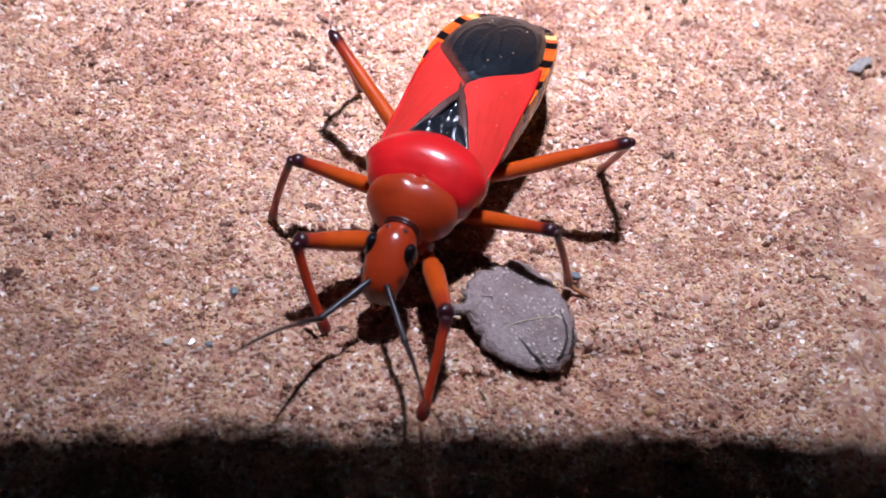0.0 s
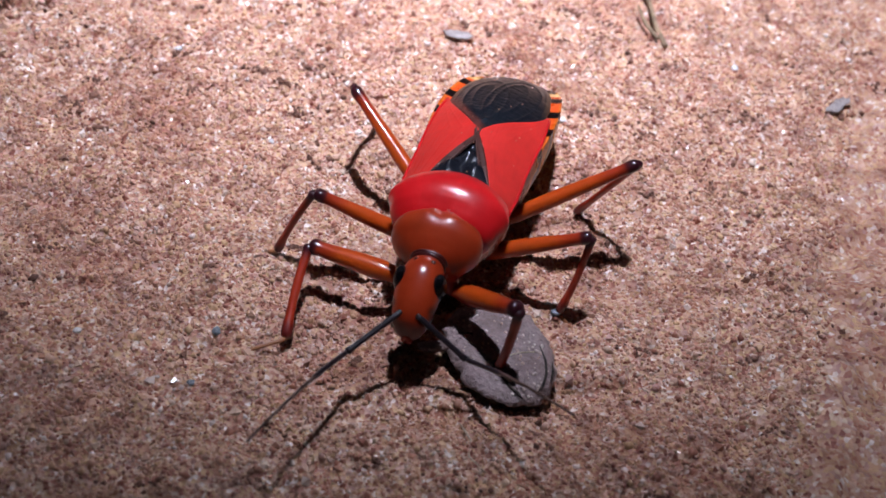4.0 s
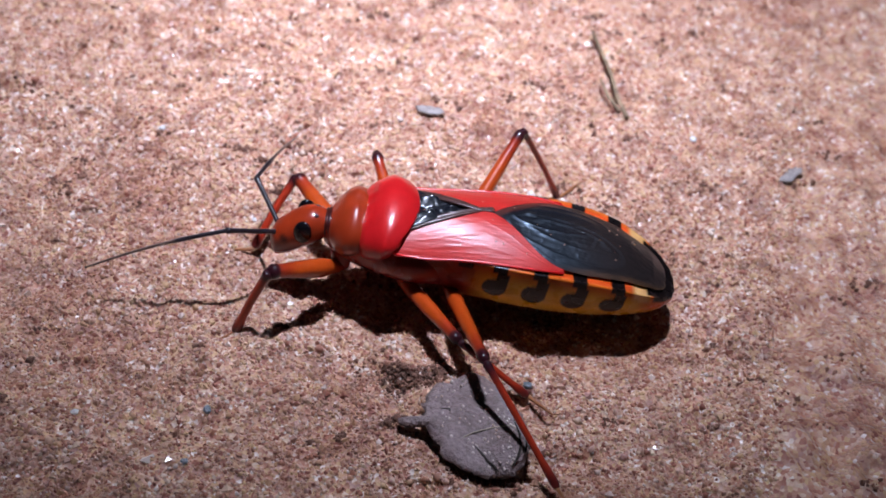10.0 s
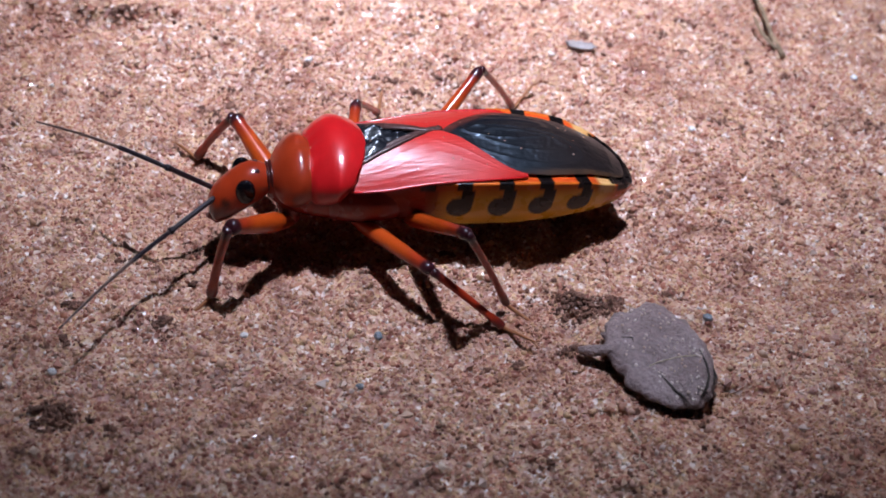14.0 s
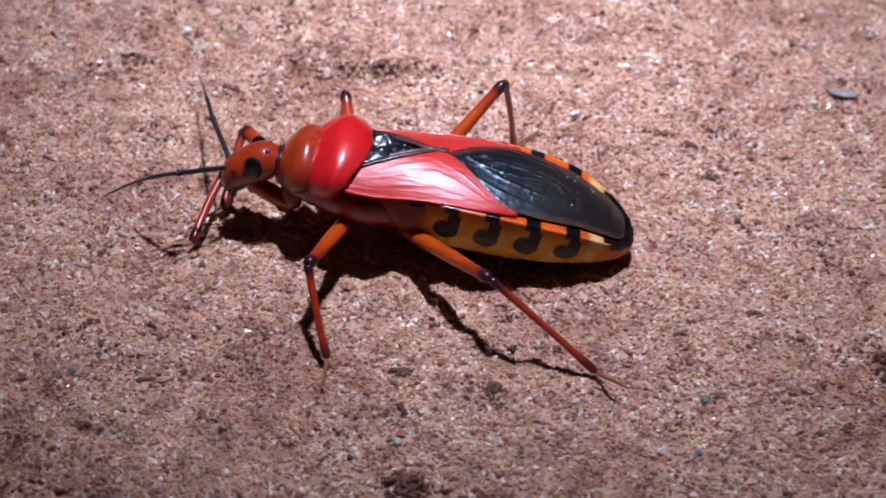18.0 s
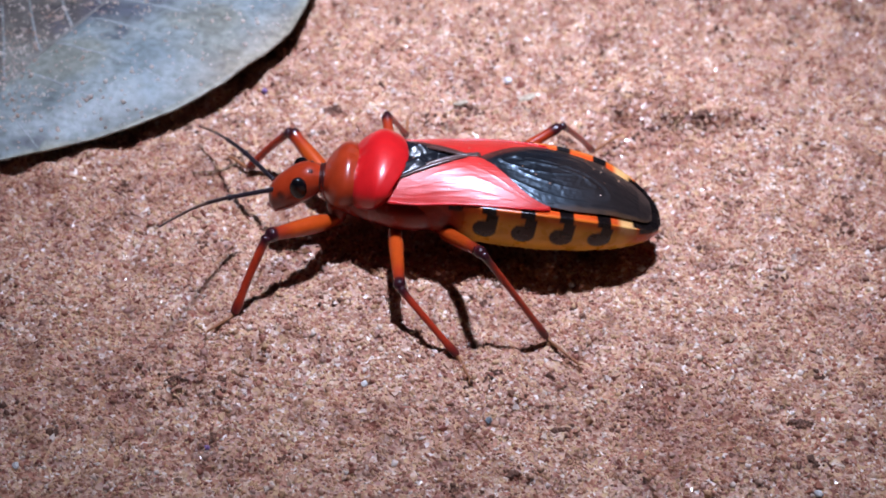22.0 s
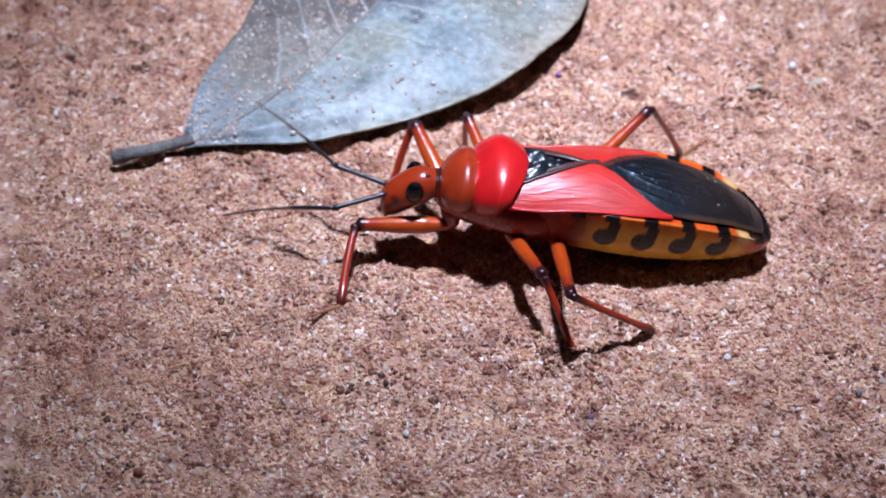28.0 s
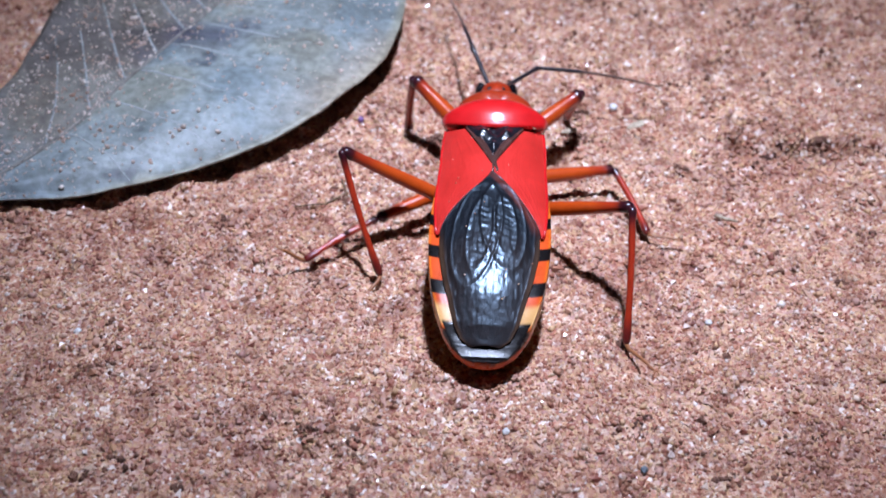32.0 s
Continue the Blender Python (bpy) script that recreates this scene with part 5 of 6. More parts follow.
    step(bug, LEGS["left_fore"], [
        (0, -4.1, 12.5, 0.8, -20.0), (0.5, -4.1, 9.4, 1.9, -12.0), (1, -3.9, 6.5, 0.4, -4.0), (1.5, -3.4, 6.6, 0.4, -6.0), (2, -2.8, 6.5, 0.4, -8.0),
        (2.5, -2.9, 6.5, 0.3, -8.0), (3, -2.8, 6.4, 0.3, -8.0), (3.5, -3.7, 6.4, 0.4, -4.7), (4, -4.4, 6.4, 0.2, -1.5), (4.5, -5.1, 6.5, 0.1, 1.6),
        (5, -5.8, 6.5, -0.1, 4.8), (5.5, -6.5, 6.5, -0.3, 8.0), (6, -7.8, 6.4, -0.0, 12.0), (6.5, -5.5, 6.7, 1.5, 0.0), (7, -4.0, 8.3, 0.1, -12.0),
        (7.5, -5.5, 7.5, 1.9, -2.0), (8, -6.5, 6.4, 1.0, 8.0), (8.5, -5.9, 5.7, 2.1, 10.0), (9, -5.4, 5.4, 0.6, 12.0), (9.5, -4.9, 7.4, 1.7, 0.0),
        (10, -5.0, 9.5, 0.2, -12.0), (10.5, -2.7, 10.3, 1.4, -20.0), (11, -0.7, 11.3, 0.0, -28.0), (11.5, -0.5, 10.0, 0.1, -30.0), (12, -0.6, 8.8, 0.1, -32.0),
        (12.5, -2.8, 9.7, 1.7, -26.0), (13, -4.7, 11.4, 0.8, -20.0), (13.5, -4.4, 10.0, 0.6, -16.0), (14, -4.2, 8.6, 0.5, -12.0), (14.5, -3.2, 6.2, 0.4, -8.0),
        (15, -4.8, 10.3, 0.3, -2.7), (15.5, -5.0, 6.7, 0.4, 2.0), (16, -5.0, 10.3, 0.2, 6.7), (16.5, -5.1, 9.6, 0.3, -4.0), (17, -6.9, 7.3, 0.2, 16.0),
        (17.5, -4.6, 8.4, 1.3, 46.0), (18, -2.3, 9.5, -0.3, 76.0), (18.5, -3.9, 10.3, 1.3, 88.0), (19, -5.4, 11.3, 0.3, 100.0), (19.5, -5.8, 8.0, 0.1, 64.0),
        (20, -6.1, 4.8, 0.1, 28.0), (20.5, -3.8, 8.8, 1.4, 60.0), (21, -1.2, 12.4, 0.3, 92.0), (21.5, -4.4, 11.2, 1.6, 48.0), (22, -7.5, 9.5, 0.3, 4.0),
        (22.5, -5.0, 10.1, 1.5, 48.0), (23, -2.5, 10.6, -0.0, 92.0), (23.5, -4.4, 10.0, 1.3, 96.0), (24, -6.3, 9.8, 0.1, 100.0), (24.5, -5.2, 8.4, 1.5, 50.0),
        (25, -4.2, 6.9, 0.3, 0.0), (25.5, -5.8, 8.5, 1.6, -4.0), (26, -7.0, 10.6, 0.3, -8.0), (26.5, -5.9, 11.1, 0.4, -16.0), (27, -5.5, 10.4, 0.3, 13.0),
        (27.5, -5.6, 6.7, 0.3, 42.0), (28, -5.7, 10.2, -0.2, 71.0), (28.5, -7.4, 8.6, -0.3, 100.0), (29, -9.8, 7.8, 0.1, 4.0), (29.5, -7.5, 7.0, 1.2, -2.0),
        (30, -5.4, 7.4, -0.4, -8.0), (30.5, -7.0, 4.8, 1.1, 26.0), (31, -7.8, 1.6, 0.0, 60.0), (31.5, -6.2, 4.5, 1.6, 26.0), (32, -5.8, 7.8, 0.6, -8.0),
    ])
    step(bug, LEGS["left_mid"], [
        (0, -8.2, 0.9, 0.3, 16.0), (0.5, -8.1, 1.1, 0.3, -42.0), (1, -8.0, 1.3, 0.3, -100.0), (1.5, -7.5, 1.6, 0.3, -100.0), (2, -6.9, 1.8, 0.2, -100.0),
        (2.5, -6.8, 1.4, 0.3, -42.0), (3, -6.8, 0.9, 0.3, 16.0), (3.5, -6.7, 1.2, 0.2, 14.0), (4, -6.4, 0.7, 0.2, -8.5), (4.5, -6.1, 0.3, 0.2, -31.0),
        (5, -5.8, -0.1, 0.1, -53.5), (5.5, -5.5, -0.6, 0.1, -76.0), (6, -6.6, 2.8, 0.2, 4.0), (6.5, -7.7, 1.5, 0.5, 14.0), (7, -8.2, -0.4, 0.8, 24.0),
        (7.5, -9.3, -1.8, 0.9, 32.0), (8, -9.6, -4.0, 0.7, 32.0), (8.5, -8.9, -5.2, 0.7, 40.0), (9, -8.4, -6.5, 0.6, 40.0), (9.5, -8.1, -7.0, 0.7, 42.0),
        (10, -8.0, -7.6, 0.6, 44.0), (10.5, -9.0, -4.2, 1.8, 42.0), (11, -10.4, -1.0, 0.4, 40.0), (11.5, -11.3, -1.5, 0.3, 52.0), (12, -12.3, -1.9, 0.2, 64.0),
        (12.5, -11.3, -2.7, 0.2, 50.0), (13, -10.5, -3.6, 0.2, 36.0), (13.5, -9.7, -5.0, 0.2, 36.0), (14, -8.8, -6.5, 0.3, 36.0), (14.5, -7.6, -6.4, 0.4, 44.0),
        (15, -9.2, -3.1, 0.4, 33.3), (15.5, -9.2, 0.5, 0.4, 32.0), (16, -9.3, -3.2, 0.6, 30.7), (16.5, -10.0, -4.4, 0.6, 28.0), (17, -10.4, -6.6, 0.8, 28.0),
        (17.5, -10.3, -3.1, 2.0, 28.0), (18, -10.6, 0.3, 0.3, 28.0), (18.5, -10.5, -0.9, 0.3, 28.0), (19, -10.6, -2.1, 0.2, 28.0), (19.5, -9.9, 0.0, 1.5, 20.0),
        (20, -9.2, 2.1, 0.3, 12.0), (20.5, -10.3, 0.1, 1.7, 18.0), (21, -11.8, -1.8, 0.5, 24.0), (21.5, -11.1, -2.9, 1.8, 34.0), (22, -10.2, -3.8, 0.5, 44.0),
        (22.5, -9.4, -1.7, 1.8, 36.0), (23, -8.8, 0.4, 0.4, 28.0), (23.5, -8.3, -0.8, 0.5, 30.0), (24, -8.1, -2.1, 0.4, 32.0), (24.5, -9.6, -0.2, 1.7, 22.0),
        (25, -11.0, 1.7, 0.3, 12.0), (25.5, -9.5, 1.7, 0.3, 8.0), (26, -8.4, 1.3, 0.4, 4.0), (26.5, -8.8, 0.5, 0.4, 16.0), (27, -9.5, -3.2, 0.4, 17.0),
        (27.5, -9.6, 0.4, 0.4, 18.0), (28, -9.7, -3.3, 0.6, 19.0), (28.5, -7.7, -0.2, 0.5, 20.0), (29, -8.8, 1.0, 0.4, 16.0), (29.5, -10.8, -0.4, 0.6, 28.0),
        (30, -12.4, -2.7, 0.8, 40.0), (30.5, -10.6, -0.4, 1.6, 32.0), (31, -10.2, 2.1, -0.1, 24.0), (31.5, -11.3, -2.0, 1.9, 26.0), (32, -11.1, -6.5, 1.2, 28.0),
    ])
    step(bug, LEGS["left_hind"], [
        (0, -7.3, -8.8, -0.3, 36.0), (0.5, -7.0, -8.4, -0.1, 36.0), (1, -6.5, -8.1, 0.1, 36.0), (1.5, -6.4, -7.9, -0.0, 36.0), (2, -6.2, -7.9, -0.1, 36.0),
        (2.5, -6.1, -8.0, 0.1, 36.0), (3, -5.9, -8.2, 0.3, 36.0), (3.5, -5.6, -8.0, 0.4, 36.0), (4, -5.4, -7.8, 0.5, 36.0), (4.5, -5.3, -7.6, 0.5, 36.0),
        (5, -5.2, -7.4, 0.5, 36.0), (5.5, -5.0, -7.2, 0.6, 36.0), (6, -4.7, -6.9, 0.6, 36.0), (6.5, -4.8, -7.0, 2.0, 38.0), (7, -5.1, -7.5, 1.0, 40.0),
        (7.5, -4.4, -7.5, 2.0, 36.0), (8, -4.0, -7.6, 0.5, 32.0), (8.5, -6.7, -8.0, 1.9, 34.0), (9, -9.6, -9.0, 0.7, 36.0), (9.5, -12.0, -8.9, 2.1, 32.0),
        (10, -14.5, -9.2, 0.8, 28.0), (10.5, -14.8, -11.8, 2.1, 22.0), (11, -14.8, -14.6, 0.7, 16.0), (11.5, -11.4, -11.2, 1.7, 22.0), (12, -7.7, -8.5, 0.2, 28.0),
        (12.5, -8.2, -9.7, 0.0, 28.0), (13, -9.0, -11.0, -0.1, 28.0), (13.5, -8.1, -9.1, 1.4, 28.0), (14, -7.1, -7.1, 0.3, 28.0), (14.5, -7.8, -8.4, 0.4, 24.0),
        (15, -7.2, -7.9, 0.4, 26.7), (15.5, -7.3, -11.6, 0.6, 26.0), (16, -7.2, -8.0, 0.6, 25.3), (16.5, -7.0, -13.8, 0.7, 28.0), (17, -8.7, -8.4, 0.8, 24.0),
        (17.5, -9.4, -11.3, 1.0, 28.0), (18, -9.9, -14.2, 1.4, 32.0), (18.5, -8.1, -12.0, 1.9, 30.0), (19, -6.0, -10.2, 0.2, 28.0), (19.5, -6.8, -11.6, 1.8, 32.0),
        (20, -7.5, -13.1, 1.0, 36.0), (20.5, -7.9, -13.3, 2.1, 34.0), (21, -8.2, -13.1, 0.6, 28.0), (21.5, -8.2, -11.3, 1.9, 30.0), (22, -8.5, -9.0, 0.6, 28.0),
        (22.5, -8.7, -12.0, 0.7, 30.0), (23, -8.8, -15.0, 1.0, 32.0), (23.5, -9.2, -11.1, 3.0, 24.0), (24, -8.1, -7.7, 0.6, 16.0), (24.5, -9.2, -8.8, 2.7, 20.0),
        (25, -9.5, -10.3, 0.5, 24.0), (25.5, -9.9, -10.8, 0.5, 24.0), (26, -10.7, -11.4, 0.4, 24.0), (26.5, -11.0, -10.9, 0.3, 28.0), (27, -7.4, -8.0, 0.5, 37.0),
        (27.5, -7.4, -11.6, 0.7, 46.0), (28, -7.5, -8.1, 0.9, 55.0), (28.5, -0.8, -9.8, 1.2, 64.0), (29, -0.3, -9.0, 0.9, 64.0), (29.5, -2.5, -8.3, 2.3, 40.0),
        (30, -4.5, -9.5, 1.3, 16.0), (30.5, -4.7, -10.0, 2.5, 32.0), (31, -4.7, -11.2, 0.8, 48.0), (31.5, -5.1, -8.9, 2.1, 42.0), (32, -6.4, -7.3, 1.0, 36.0),
    ])
    step(bug, LEGS["right_fore"], [
        (0, 2.2, 9.2, 0.8, 32.0), (0.5, 3.4, 8.6, 1.9, 60.0), (1, 4.5, 8.3, 0.5, 88.0), (1.5, 5.2, 8.2, 0.5, 88.0), (2, 5.9, 8.1, 0.5, 88.0),
        (2.5, 5.8, 8.0, 0.4, 88.0), (3, 5.7, 7.9, 0.3, 88.0), (3.5, 5.9, 8.1, 0.2, 87.3), (4, 6.6, 7.7, 0.2, 63.5), (4.5, 7.3, 7.3, 0.2, 39.6),
        (5, 8.0, 7.0, 0.3, 15.8), (5.5, 8.7, 6.6, 0.3, -8.0), (6, 6.7, 9.2, -0.2, 84.0), (6.5, 4.4, 10.2, 0.8, 56.0), (7, 1.7, 10.6, -0.5, 28.0),
        (7.5, 3.4, 9.2, 1.3, 14.0), (8, 6.0, 8.9, 0.6, 0.0), (8.5, 5.1, 9.3, 0.6, 12.0), (9, 4.3, 9.6, 0.3, 24.0), (9.5, 3.4, 9.6, 0.1, 40.0),
        (10, 2.3, 9.5, 0.1, 56.0), (10.5, 3.9, 8.5, 1.3, 26.0), (11, 5.7, 7.7, 0.1, -4.0), (11.5, 4.4, 8.5, 1.3, -4.0), (12, 3.1, 9.6, 0.1, -4.0),
        (12.5, 5.5, 7.2, 0.3, -12.0), (13, 7.3, 4.4, 0.4, -20.0), (13.5, 7.7, 6.3, 1.9, -4.0), (14, 8.0, 8.3, 0.5, 12.0), (14.5, 5.1, 11.8, 0.4, 8.0),
        (15, 5.4, 7.1, 0.4, 18.7), (15.5, 5.4, 10.7, 0.2, 22.0), (16, 5.3, 7.1, 0.2, 25.3), (16.5, 6.5, 7.3, 0.2, -20.0), (17, 6.5, 11.4, 1.5, 32.0),
        (17.5, 3.6, 10.1, 2.0, 48.0), (18, 0.9, 8.3, -0.2, 64.0), (18.5, 4.1, 7.5, 1.5, 22.0), (19, 7.0, 6.0, 0.5, -20.0), (19.5, 5.6, 8.3, 1.5, -14.0),
        (20, 4.2, 10.4, -0.1, -8.0), (20.5, 5.9, 8.4, 1.4, -14.0), (21, 7.4, 6.0, 0.2, -20.0), (21.5, 7.0, 8.3, 1.5, 0.0), (22, 6.4, 10.5, 0.2, 20.0),
        (22.5, 7.1, 8.3, 1.3, 4.0), (23, 7.9, 6.1, 0.0, -12.0), (23.5, 8.1, 6.6, 1.3, -10.0), (24, 8.4, 6.8, 0.2, -8.0), (24.5, 5.3, 9.5, 1.5, 2.0),
        (25, 2.6, 12.5, 0.3, 12.0), (25.5, 5.2, 10.1, 0.4, -2.0), (26, 7.2, 7.2, 0.5, -16.0), (26.5, 4.5, 8.5, 0.5, 4.0), (27, 4.8, 7.4, 0.4, 10.0),
        (27.5, 4.7, 11.0, 0.1, 16.0), (28, 4.6, 7.4, 0.0, 22.0), (28.5, 6.1, 11.4, 1.0, 28.0), (29, 7.9, 7.9, -0.1, -4.0), (29.5, 5.6, 10.3, 1.5, 18.0),
        (30, 2.7, 11.8, 0.6, 40.0), (30.5, 3.9, 9.6, 1.4, 24.0), (31, 5.9, 8.4, -0.2, 8.0), (31.5, 5.4, 9.4, 1.3, 20.0), (32, 4.8, 10.2, 0.2, 32.0),
    ])
    step(bug, LEGS["right_mid"], [
        (0, 8.1, 2.9, 0.5, -4.0), (0.5, 8.3, 3.5, 0.5, -2.0), (1, 8.3, 4.1, 0.3, 0.0), (1.5, 9.0, 3.9, 0.3, 0.0), (2, 9.6, 3.7, 0.3, 0.0),
        (2.5, 9.7, 3.6, 0.3, 0.0), (3, 9.6, 3.7, 0.4, 0.0), (3.5, 9.9, 2.2, 0.8, -2.0), (4, 9.4, 1.8, 0.7, -6.5), (4.5, 8.8, 1.4, 0.7, -11.0),
        (5, 8.2, 0.9, 0.6, -15.5), (5.5, 7.7, 0.5, 0.5, -20.0), (6, 11.0, -5.2, 2.1, -12.0), (6.5, 9.1, -2.8, 2.0, -10.0), (7, 6.7, -1.7, -0.2, -8.0),
        (7.5, 7.9, -0.9, 1.2, -12.0), (8, 9.2, 0.1, 0.2, -16.0), (8.5, 9.4, 0.5, 0.2, -16.0), (9, 9.5, 0.8, 0.1, -16.0), (9.5, 9.6, 1.4, 0.1, -16.0),
        (10, 9.7, 2.0, 0.1, -16.0), (10.5, 10.4, 1.6, 1.4, -12.0), (11, 11.2, 1.2, 0.1, -8.0), (11.5, 11.3, -0.1, 1.3, -10.0), (12, 11.1, -1.4, 0.1, -12.0),
        (12.5, 10.0, -1.8, 0.2, -13.0), (13, 10.0, 1.8, 0.4, -14.0), (13.5, 9.8, -1.7, 0.3, -15.0), (14, 11.1, -3.3, 0.4, -16.0), (14.5, 9.7, -1.7, 0.5, -12.0),
        (15, 9.8, 2.0, 0.4, -8.0), (15.5, 9.7, -1.6, 0.4, -4.0), (16, 9.7, 2.1, 0.3, -0.0), (16.5, 9.7, -1.5, 0.3, 4.0), (17, 9.9, -3.9, 0.4, 8.0),
        (17.5, 9.7, -1.3, 0.3, 2.0), (18, 9.7, 2.4, 0.3, -4.0), (18.5, 9.8, -1.2, 0.4, -10.0), (19, 10.0, 0.4, 0.4, -16.0), (19.5, 9.8, -1.2, 0.4, -19.0),
        (20, 9.8, 2.3, 0.2, -22.0), (20.5, 9.9, -1.4, 0.3, -25.0), (21, 9.2, 0.3, 0.2, -28.0), (21.5, 10.0, 0.2, 1.5, -24.0), (22, 10.8, 0.2, 0.2, -20.0),
        (22.5, 11.0, -1.2, 1.6, -10.0), (23, 11.3, -2.7, 0.4, 0.0), (23.5, 10.5, -2.0, 1.7, -10.0), (24, 9.9, -1.2, 0.3, -20.0), (24.5, 9.7, -1.5, 0.4, -22.0),
        (25, 9.6, 2.1, 0.4, -24.0), (25.5, 9.5, -1.4, 0.6, -26.0), (26, 8.2, 0.2, 0.6, -28.0), (26.5, 7.9, 0.1, 0.6, -20.0), (27, 9.4, 2.5, 0.5, -18.0),
        (27.5, 9.3, -1.1, 0.5, -16.0), (28, 9.2, 2.4, 0.2, -14.0), (28.5, 10.4, -0.6, 0.4, -12.0), (29, 11.1, 1.6, 0.2, -12.0), (29.5, 9.5, 0.7, 1.4, -20.0),
        (30, 9.0, -1.0, 0.2, -28.0), (30.5, 8.6, 0.6, 1.4, -22.0), (31, 7.8, 2.0, 0.2, -16.0), (31.5, 8.3, 0.0, 1.7, -48.0), (32, 9.7, -1.9, 0.4, -80.0),
    ])
    step(bug, LEGS["right_hind"], [
        (0, 7.9, -9.6, -0.2, -24.0), (0.5, 7.5, -10.6, 1.2, -26.0), (1, 7.0, -11.7, -0.0, -28.0), (1.5, 7.1, -11.9, -0.1, -30.0), (2, 7.2, -12.2, -0.2, -32.0),
        (2.5, 7.4, -12.4, 0.2, -32.0), (3, 7.7, -12.7, 0.5, -32.0), (3.5, 7.9, -12.3, 0.6, -30.7), (4, 8.1, -11.9, 0.6, -29.3), (4.5, 8.2, -11.5, 0.6, -28.0),
        (5, 8.3, -11.1, 0.7, -26.7), (5.5, 8.5, -10.7, 0.7, -25.3), (6, 8.7, -10.2, 0.6, -24.0), (6.5, 7.5, -10.7, 2.5, -28.0), (7, 7.3, -12.2, 1.9, -32.0),
        (7.5, 8.5, -12.0, 2.1, -20.0), (8, 10.4, -12.0, -0.2, -8.0), (8.5, 10.7, -11.0, 1.3, -10.0), (9, 10.9, -10.3, 0.1, -12.0), (9.5, 10.5, -9.8, 0.3, -12.0),
        (10, 10.1, -9.5, 0.3, -12.0), (10.5, 9.9, -10.1, 0.3, -12.0), (11, 9.8, -10.8, 0.2, -12.0), (11.5, 9.7, -11.8, 1.4, 4.0), (12, 9.3, -12.7, 0.2, 20.0),
        (12.5, 10.0, -11.2, 1.2, 6.0), (13, 11.3, -9.9, -0.1, -8.0), (13.5, 11.0, -11.0, 1.4, -2.0), (14, 10.6, -12.0, 0.3, 4.0), (14.5, 9.5, -9.2, 0.4, 5.3),
        (15, 9.5, -12.7, 0.5, 6.7), (15.5, 9.5, -9.1, 0.5, 8.0), (16, 9.5, -12.6, 0.6, 9.3), (16.5, 9.6, -9.0, 0.5, 10.7), (17, 8.1, -12.9, 0.8, 12.0),
        (17.5, 9.0, -10.8, 2.2, 10.0), (18, 9.6, -8.7, 1.0, 8.0), (18.5, 10.0, -10.2, 2.1, 20.0), (19, 10.3, -11.9, 0.4, 32.0), (19.5, 10.7, -10.1, 1.9, 10.0),
        (20, 11.3, -8.4, 0.7, -12.0), (20.5, 10.9, -10.0, 1.8, 6.0), (21, 10.3, -11.7, 0.3, 24.0), (21.5, 9.9, -9.0, 0.3, 23.0), (22, 9.8, -12.6, 0.4, 22.0),
        (22.5, 9.8, -9.0, 0.5, 21.0), (23, 10.7, -9.4, 0.6, 20.0), (23.5, 9.7, -9.0, 0.6, 14.0), (24, 9.6, -12.7, 0.6, 8.0), (24.5, 9.6, -9.0, 0.6, 2.0),
        (25, 11.0, -8.1, 0.6, -4.0), (25.5, 10.8, -10.1, 2.0, 4.0), (26, 10.2, -12.3, 0.7, 12.0), (26.5, 9.4, -8.7, 0.5, 9.6), (27, 9.5, -12.2, 0.7, 7.2),
        (27.5, 9.4, -8.6, 0.8, 4.8), (28, 9.3, -12.2, 1.1, 2.4), (28.5, 9.7, -9.5, 1.2, 0.0), (29, 9.1, -12.0, 0.9, -36.0), (29.5, 6.3, -11.8, 2.4, -28.0),
        (30, 4.3, -13.7, 1.6, -20.0), (30.5, 5.8, -13.4, 1.5, -22.0), (31, 7.5, -13.0, 1.1, -24.0), (31.5, 7.7, -12.2, 0.9, -26.0), (32, 7.9, -11.9, 0.7, -28.0),
    ])
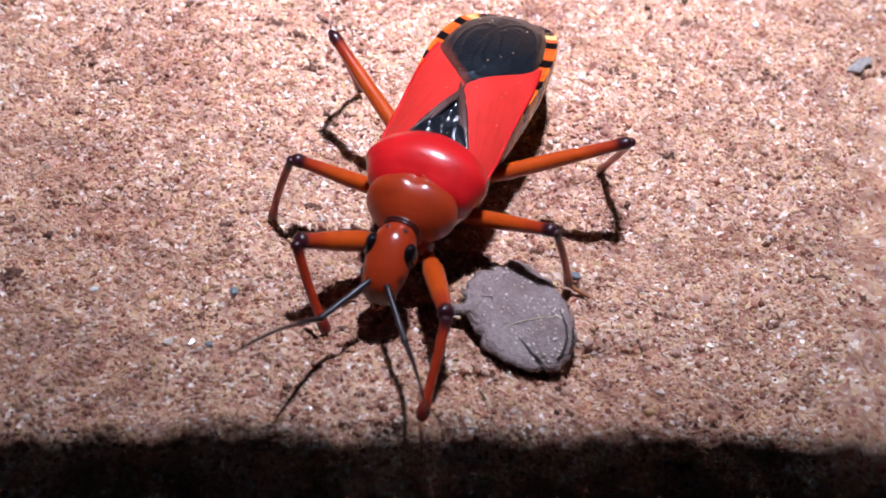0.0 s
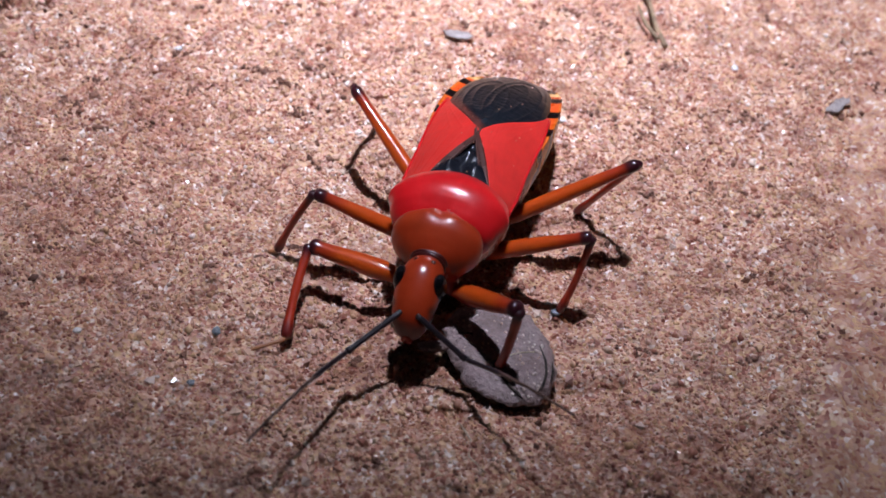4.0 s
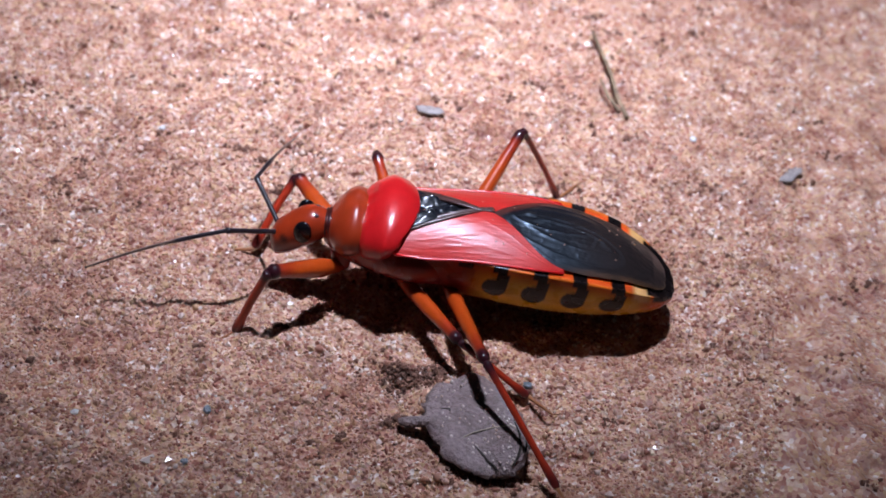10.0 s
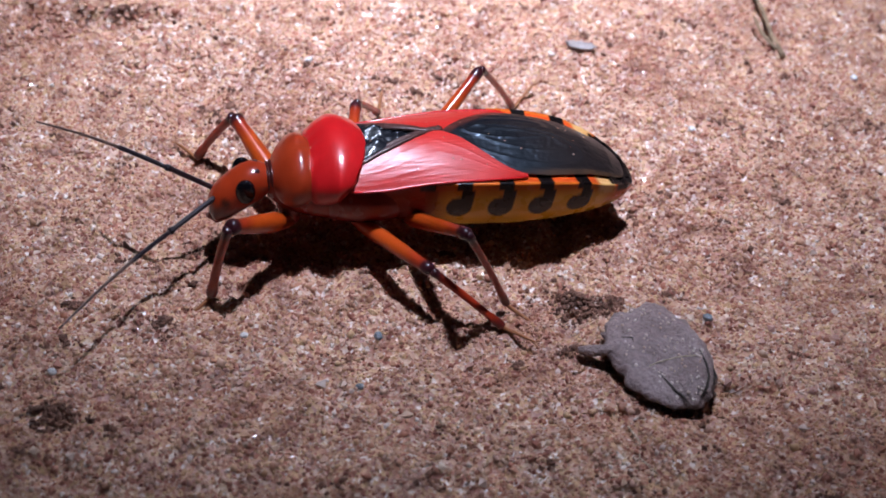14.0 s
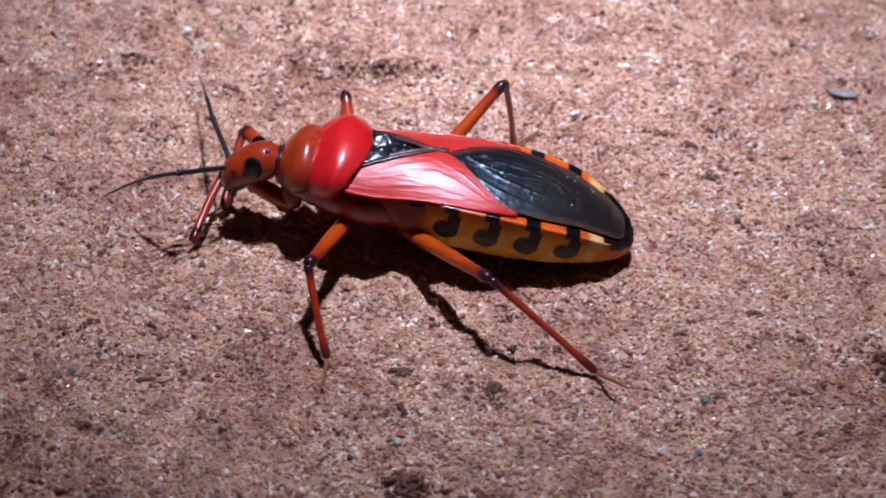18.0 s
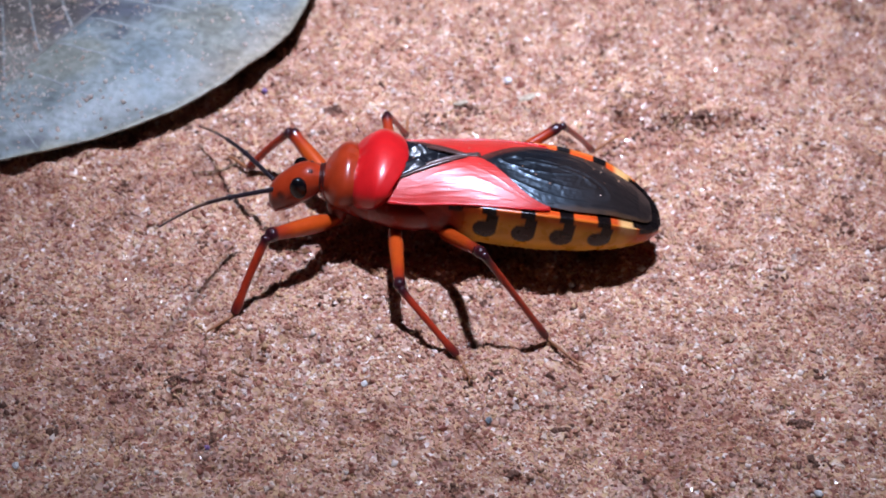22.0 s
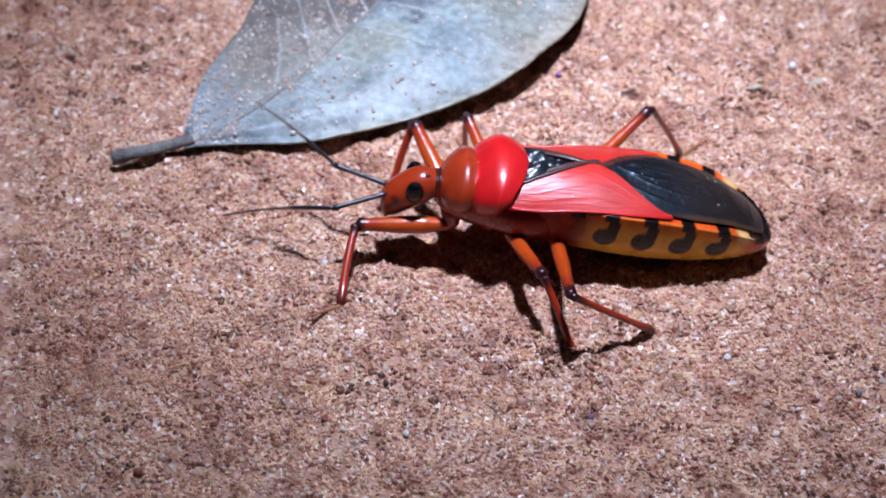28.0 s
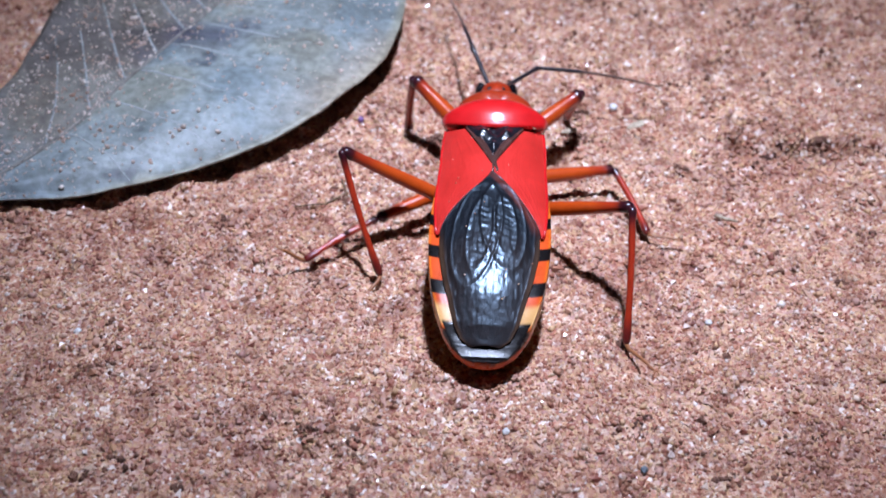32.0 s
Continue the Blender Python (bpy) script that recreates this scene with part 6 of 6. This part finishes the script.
    sweep(ANTENNAE["left"], [
        (0, -1.98, 2.58, -0.56, -3.32, 6.54, 4.31), (1, -2.03, 1.62, -2.04, -6.34, 5.12, 2.41), (2, -2.70, 1.11, -1.54, -6.31, 4.46, 3.55), (3, -2.65, 1.04, -1.67, -6.52, 4.36, 3.28),
        (5.5, -1.99, -1.25, -2.31, -4.97, 5.89, 3.58), (6, -2.37, 2.27, -0.36, -3.33, 6.24, 4.72), (7, -0.71, 3.10, -0.86, -3.92, 7.14, 2.43), (8, -1.39, 2.93, 0.57, -6.19, 5.51, 1.92), (9, -1.53, 2.86, 0.62, 1.97, 7.03, -4.36),
        (10, -1.66, 2.60, 1.17, -1.43, 7.92, -2.75), (11, -2.26, 1.77, 1.62, 3.83, 5.46, -5.28), (12, -1.30, 2.93, -0.79, -6.95, 4.86, -0.44), (13, -2.17, 2.46, -0.37, -5.08, 5.27, -2.77),
        (14, -2.07, 2.54, -0.34, -6.23, 5.78, -0.17), (17, -2.41, 2.22, 0.38, -7.26, 4.12, 1.63), (18, -2.21, 2.26, 0.94, 3.55, 5.37, -5.55), (19, -2.21, 2.42, 0.40, -5.76, 5.43, -3.08),
        (20, -1.72, 2.81, -0.25, -7.10, 4.64, 0.46), (21, -1.72, 2.59, 1.13, -6.76, 3.17, 4.05), (22, -2.06, 2.41, 0.91, -7.20, 2.39, 3.83), (23, -2.15, 2.50, 0.13, -7.36, 3.60, 2.25),
        (24, -2.30, 2.35, 0.24, -6.36, 5.31, -1.89), (25, -1.60, 2.49, -1.46, -5.86, 3.17, -2.37), (26, -2.28, 1.71, -1.65, -6.14, 2.30, -2.04), (26.5, -2.46, 1.51, -1.59, -6.35, 1.47, -2.09),
        (28.5, -0.67, 3.23, -0.05, 4.43, 5.14, -5.13), (29, -1.88, 2.49, 1.07, -0.14, 7.73, -3.52), (30, -0.53, 3.25, 0.28, -3.65, 7.60, -1.08), (31, -1.49, 2.00, 2.17, 0.95, 7.77, -3.30),
        (32, -1.25, 2.80, 1.22, -1.90, 8.17, -1.36),
    ])
    sweep(ANTENNAE["right"], [
        (0, 1.44, 2.94, -0.37, 0.67, 6.66, 5.23), (1, 1.08, 2.57, -1.76, 2.46, 8.09, 0.93), (2, 0.97, 2.55, -1.85, 0.15, 8.18, 2.30), (3, 0.31, 3.29, -0.13, 1.98, 8.24, 0.62),
        (5.5, 0.95, -0.67, -3.09, 1.12, 7.85, 3.06), (6, 1.36, 2.96, -0.50, 1.73, 7.56, 3.47), (7, 2.12, 2.53, -0.07, 7.71, -0.18, -3.56), (8, 0.57, 2.90, 1.48, 7.57, 3.27, -2.08), (9, 2.37, 2.26, 0.45, 8.13, 0.46, -2.47),
        (10, 2.71, 1.66, 0.89, 7.87, -1.56, -2.80), (11, 2.81, 1.70, -0.17, 6.97, 3.13, -3.73), (12, 0.51, 2.92, 1.44, 4.27, 7.32, 0.69), (13, -0.89, 2.85, 1.41, 5.12, 5.84, -3.46),
        (14, -0.66, 2.37, 2.20, 5.29, 6.65, -0.23), (17, 1.91, 2.69, -0.19, 4.60, 6.64, -2.68), (18, 2.82, 1.60, 0.63, 7.66, 2.55, -2.66), (19, -1.02, 2.20, 2.24, 4.83, 6.70, -2.00),
        (20, 1.87, 2.72, -0.09, 5.13, 6.29, -2.50), (21, -1.75, 1.72, 2.21, 4.93, 5.91, -3.61), (22, 2.47, 2.19, 0.14, 6.67, 4.15, -3.25), (23, 1.44, 2.94, -0.42, 5.92, 4.99, -3.50),
        (24, 1.22, 3.06, 0.08, 4.53, 6.78, -2.40), (25, 0.12, 3.30, 0.09, -6.28, 3.38, 4.63), (26, -0.06, 3.09, -1.15, -4.42, 7.12, 1.41), (26.5, 0.29, 3.14, -0.99, -2.93, 7.91, 1.02),
        (28.5, 1.53, 2.55, 1.43, 7.95, 2.79, -1.13), (29, 1.45, 1.53, 2.54, 8.40, 1.18, -0.56), (30, 2.46, 2.20, 0.06, 5.32, 5.06, -4.28), (31, 2.03, 2.47, 0.82, 8.20, 0.98, -2.01),
        (32, 2.23, 2.44, 0.01, 8.30, 0.75, -1.69),
    ])


motions()
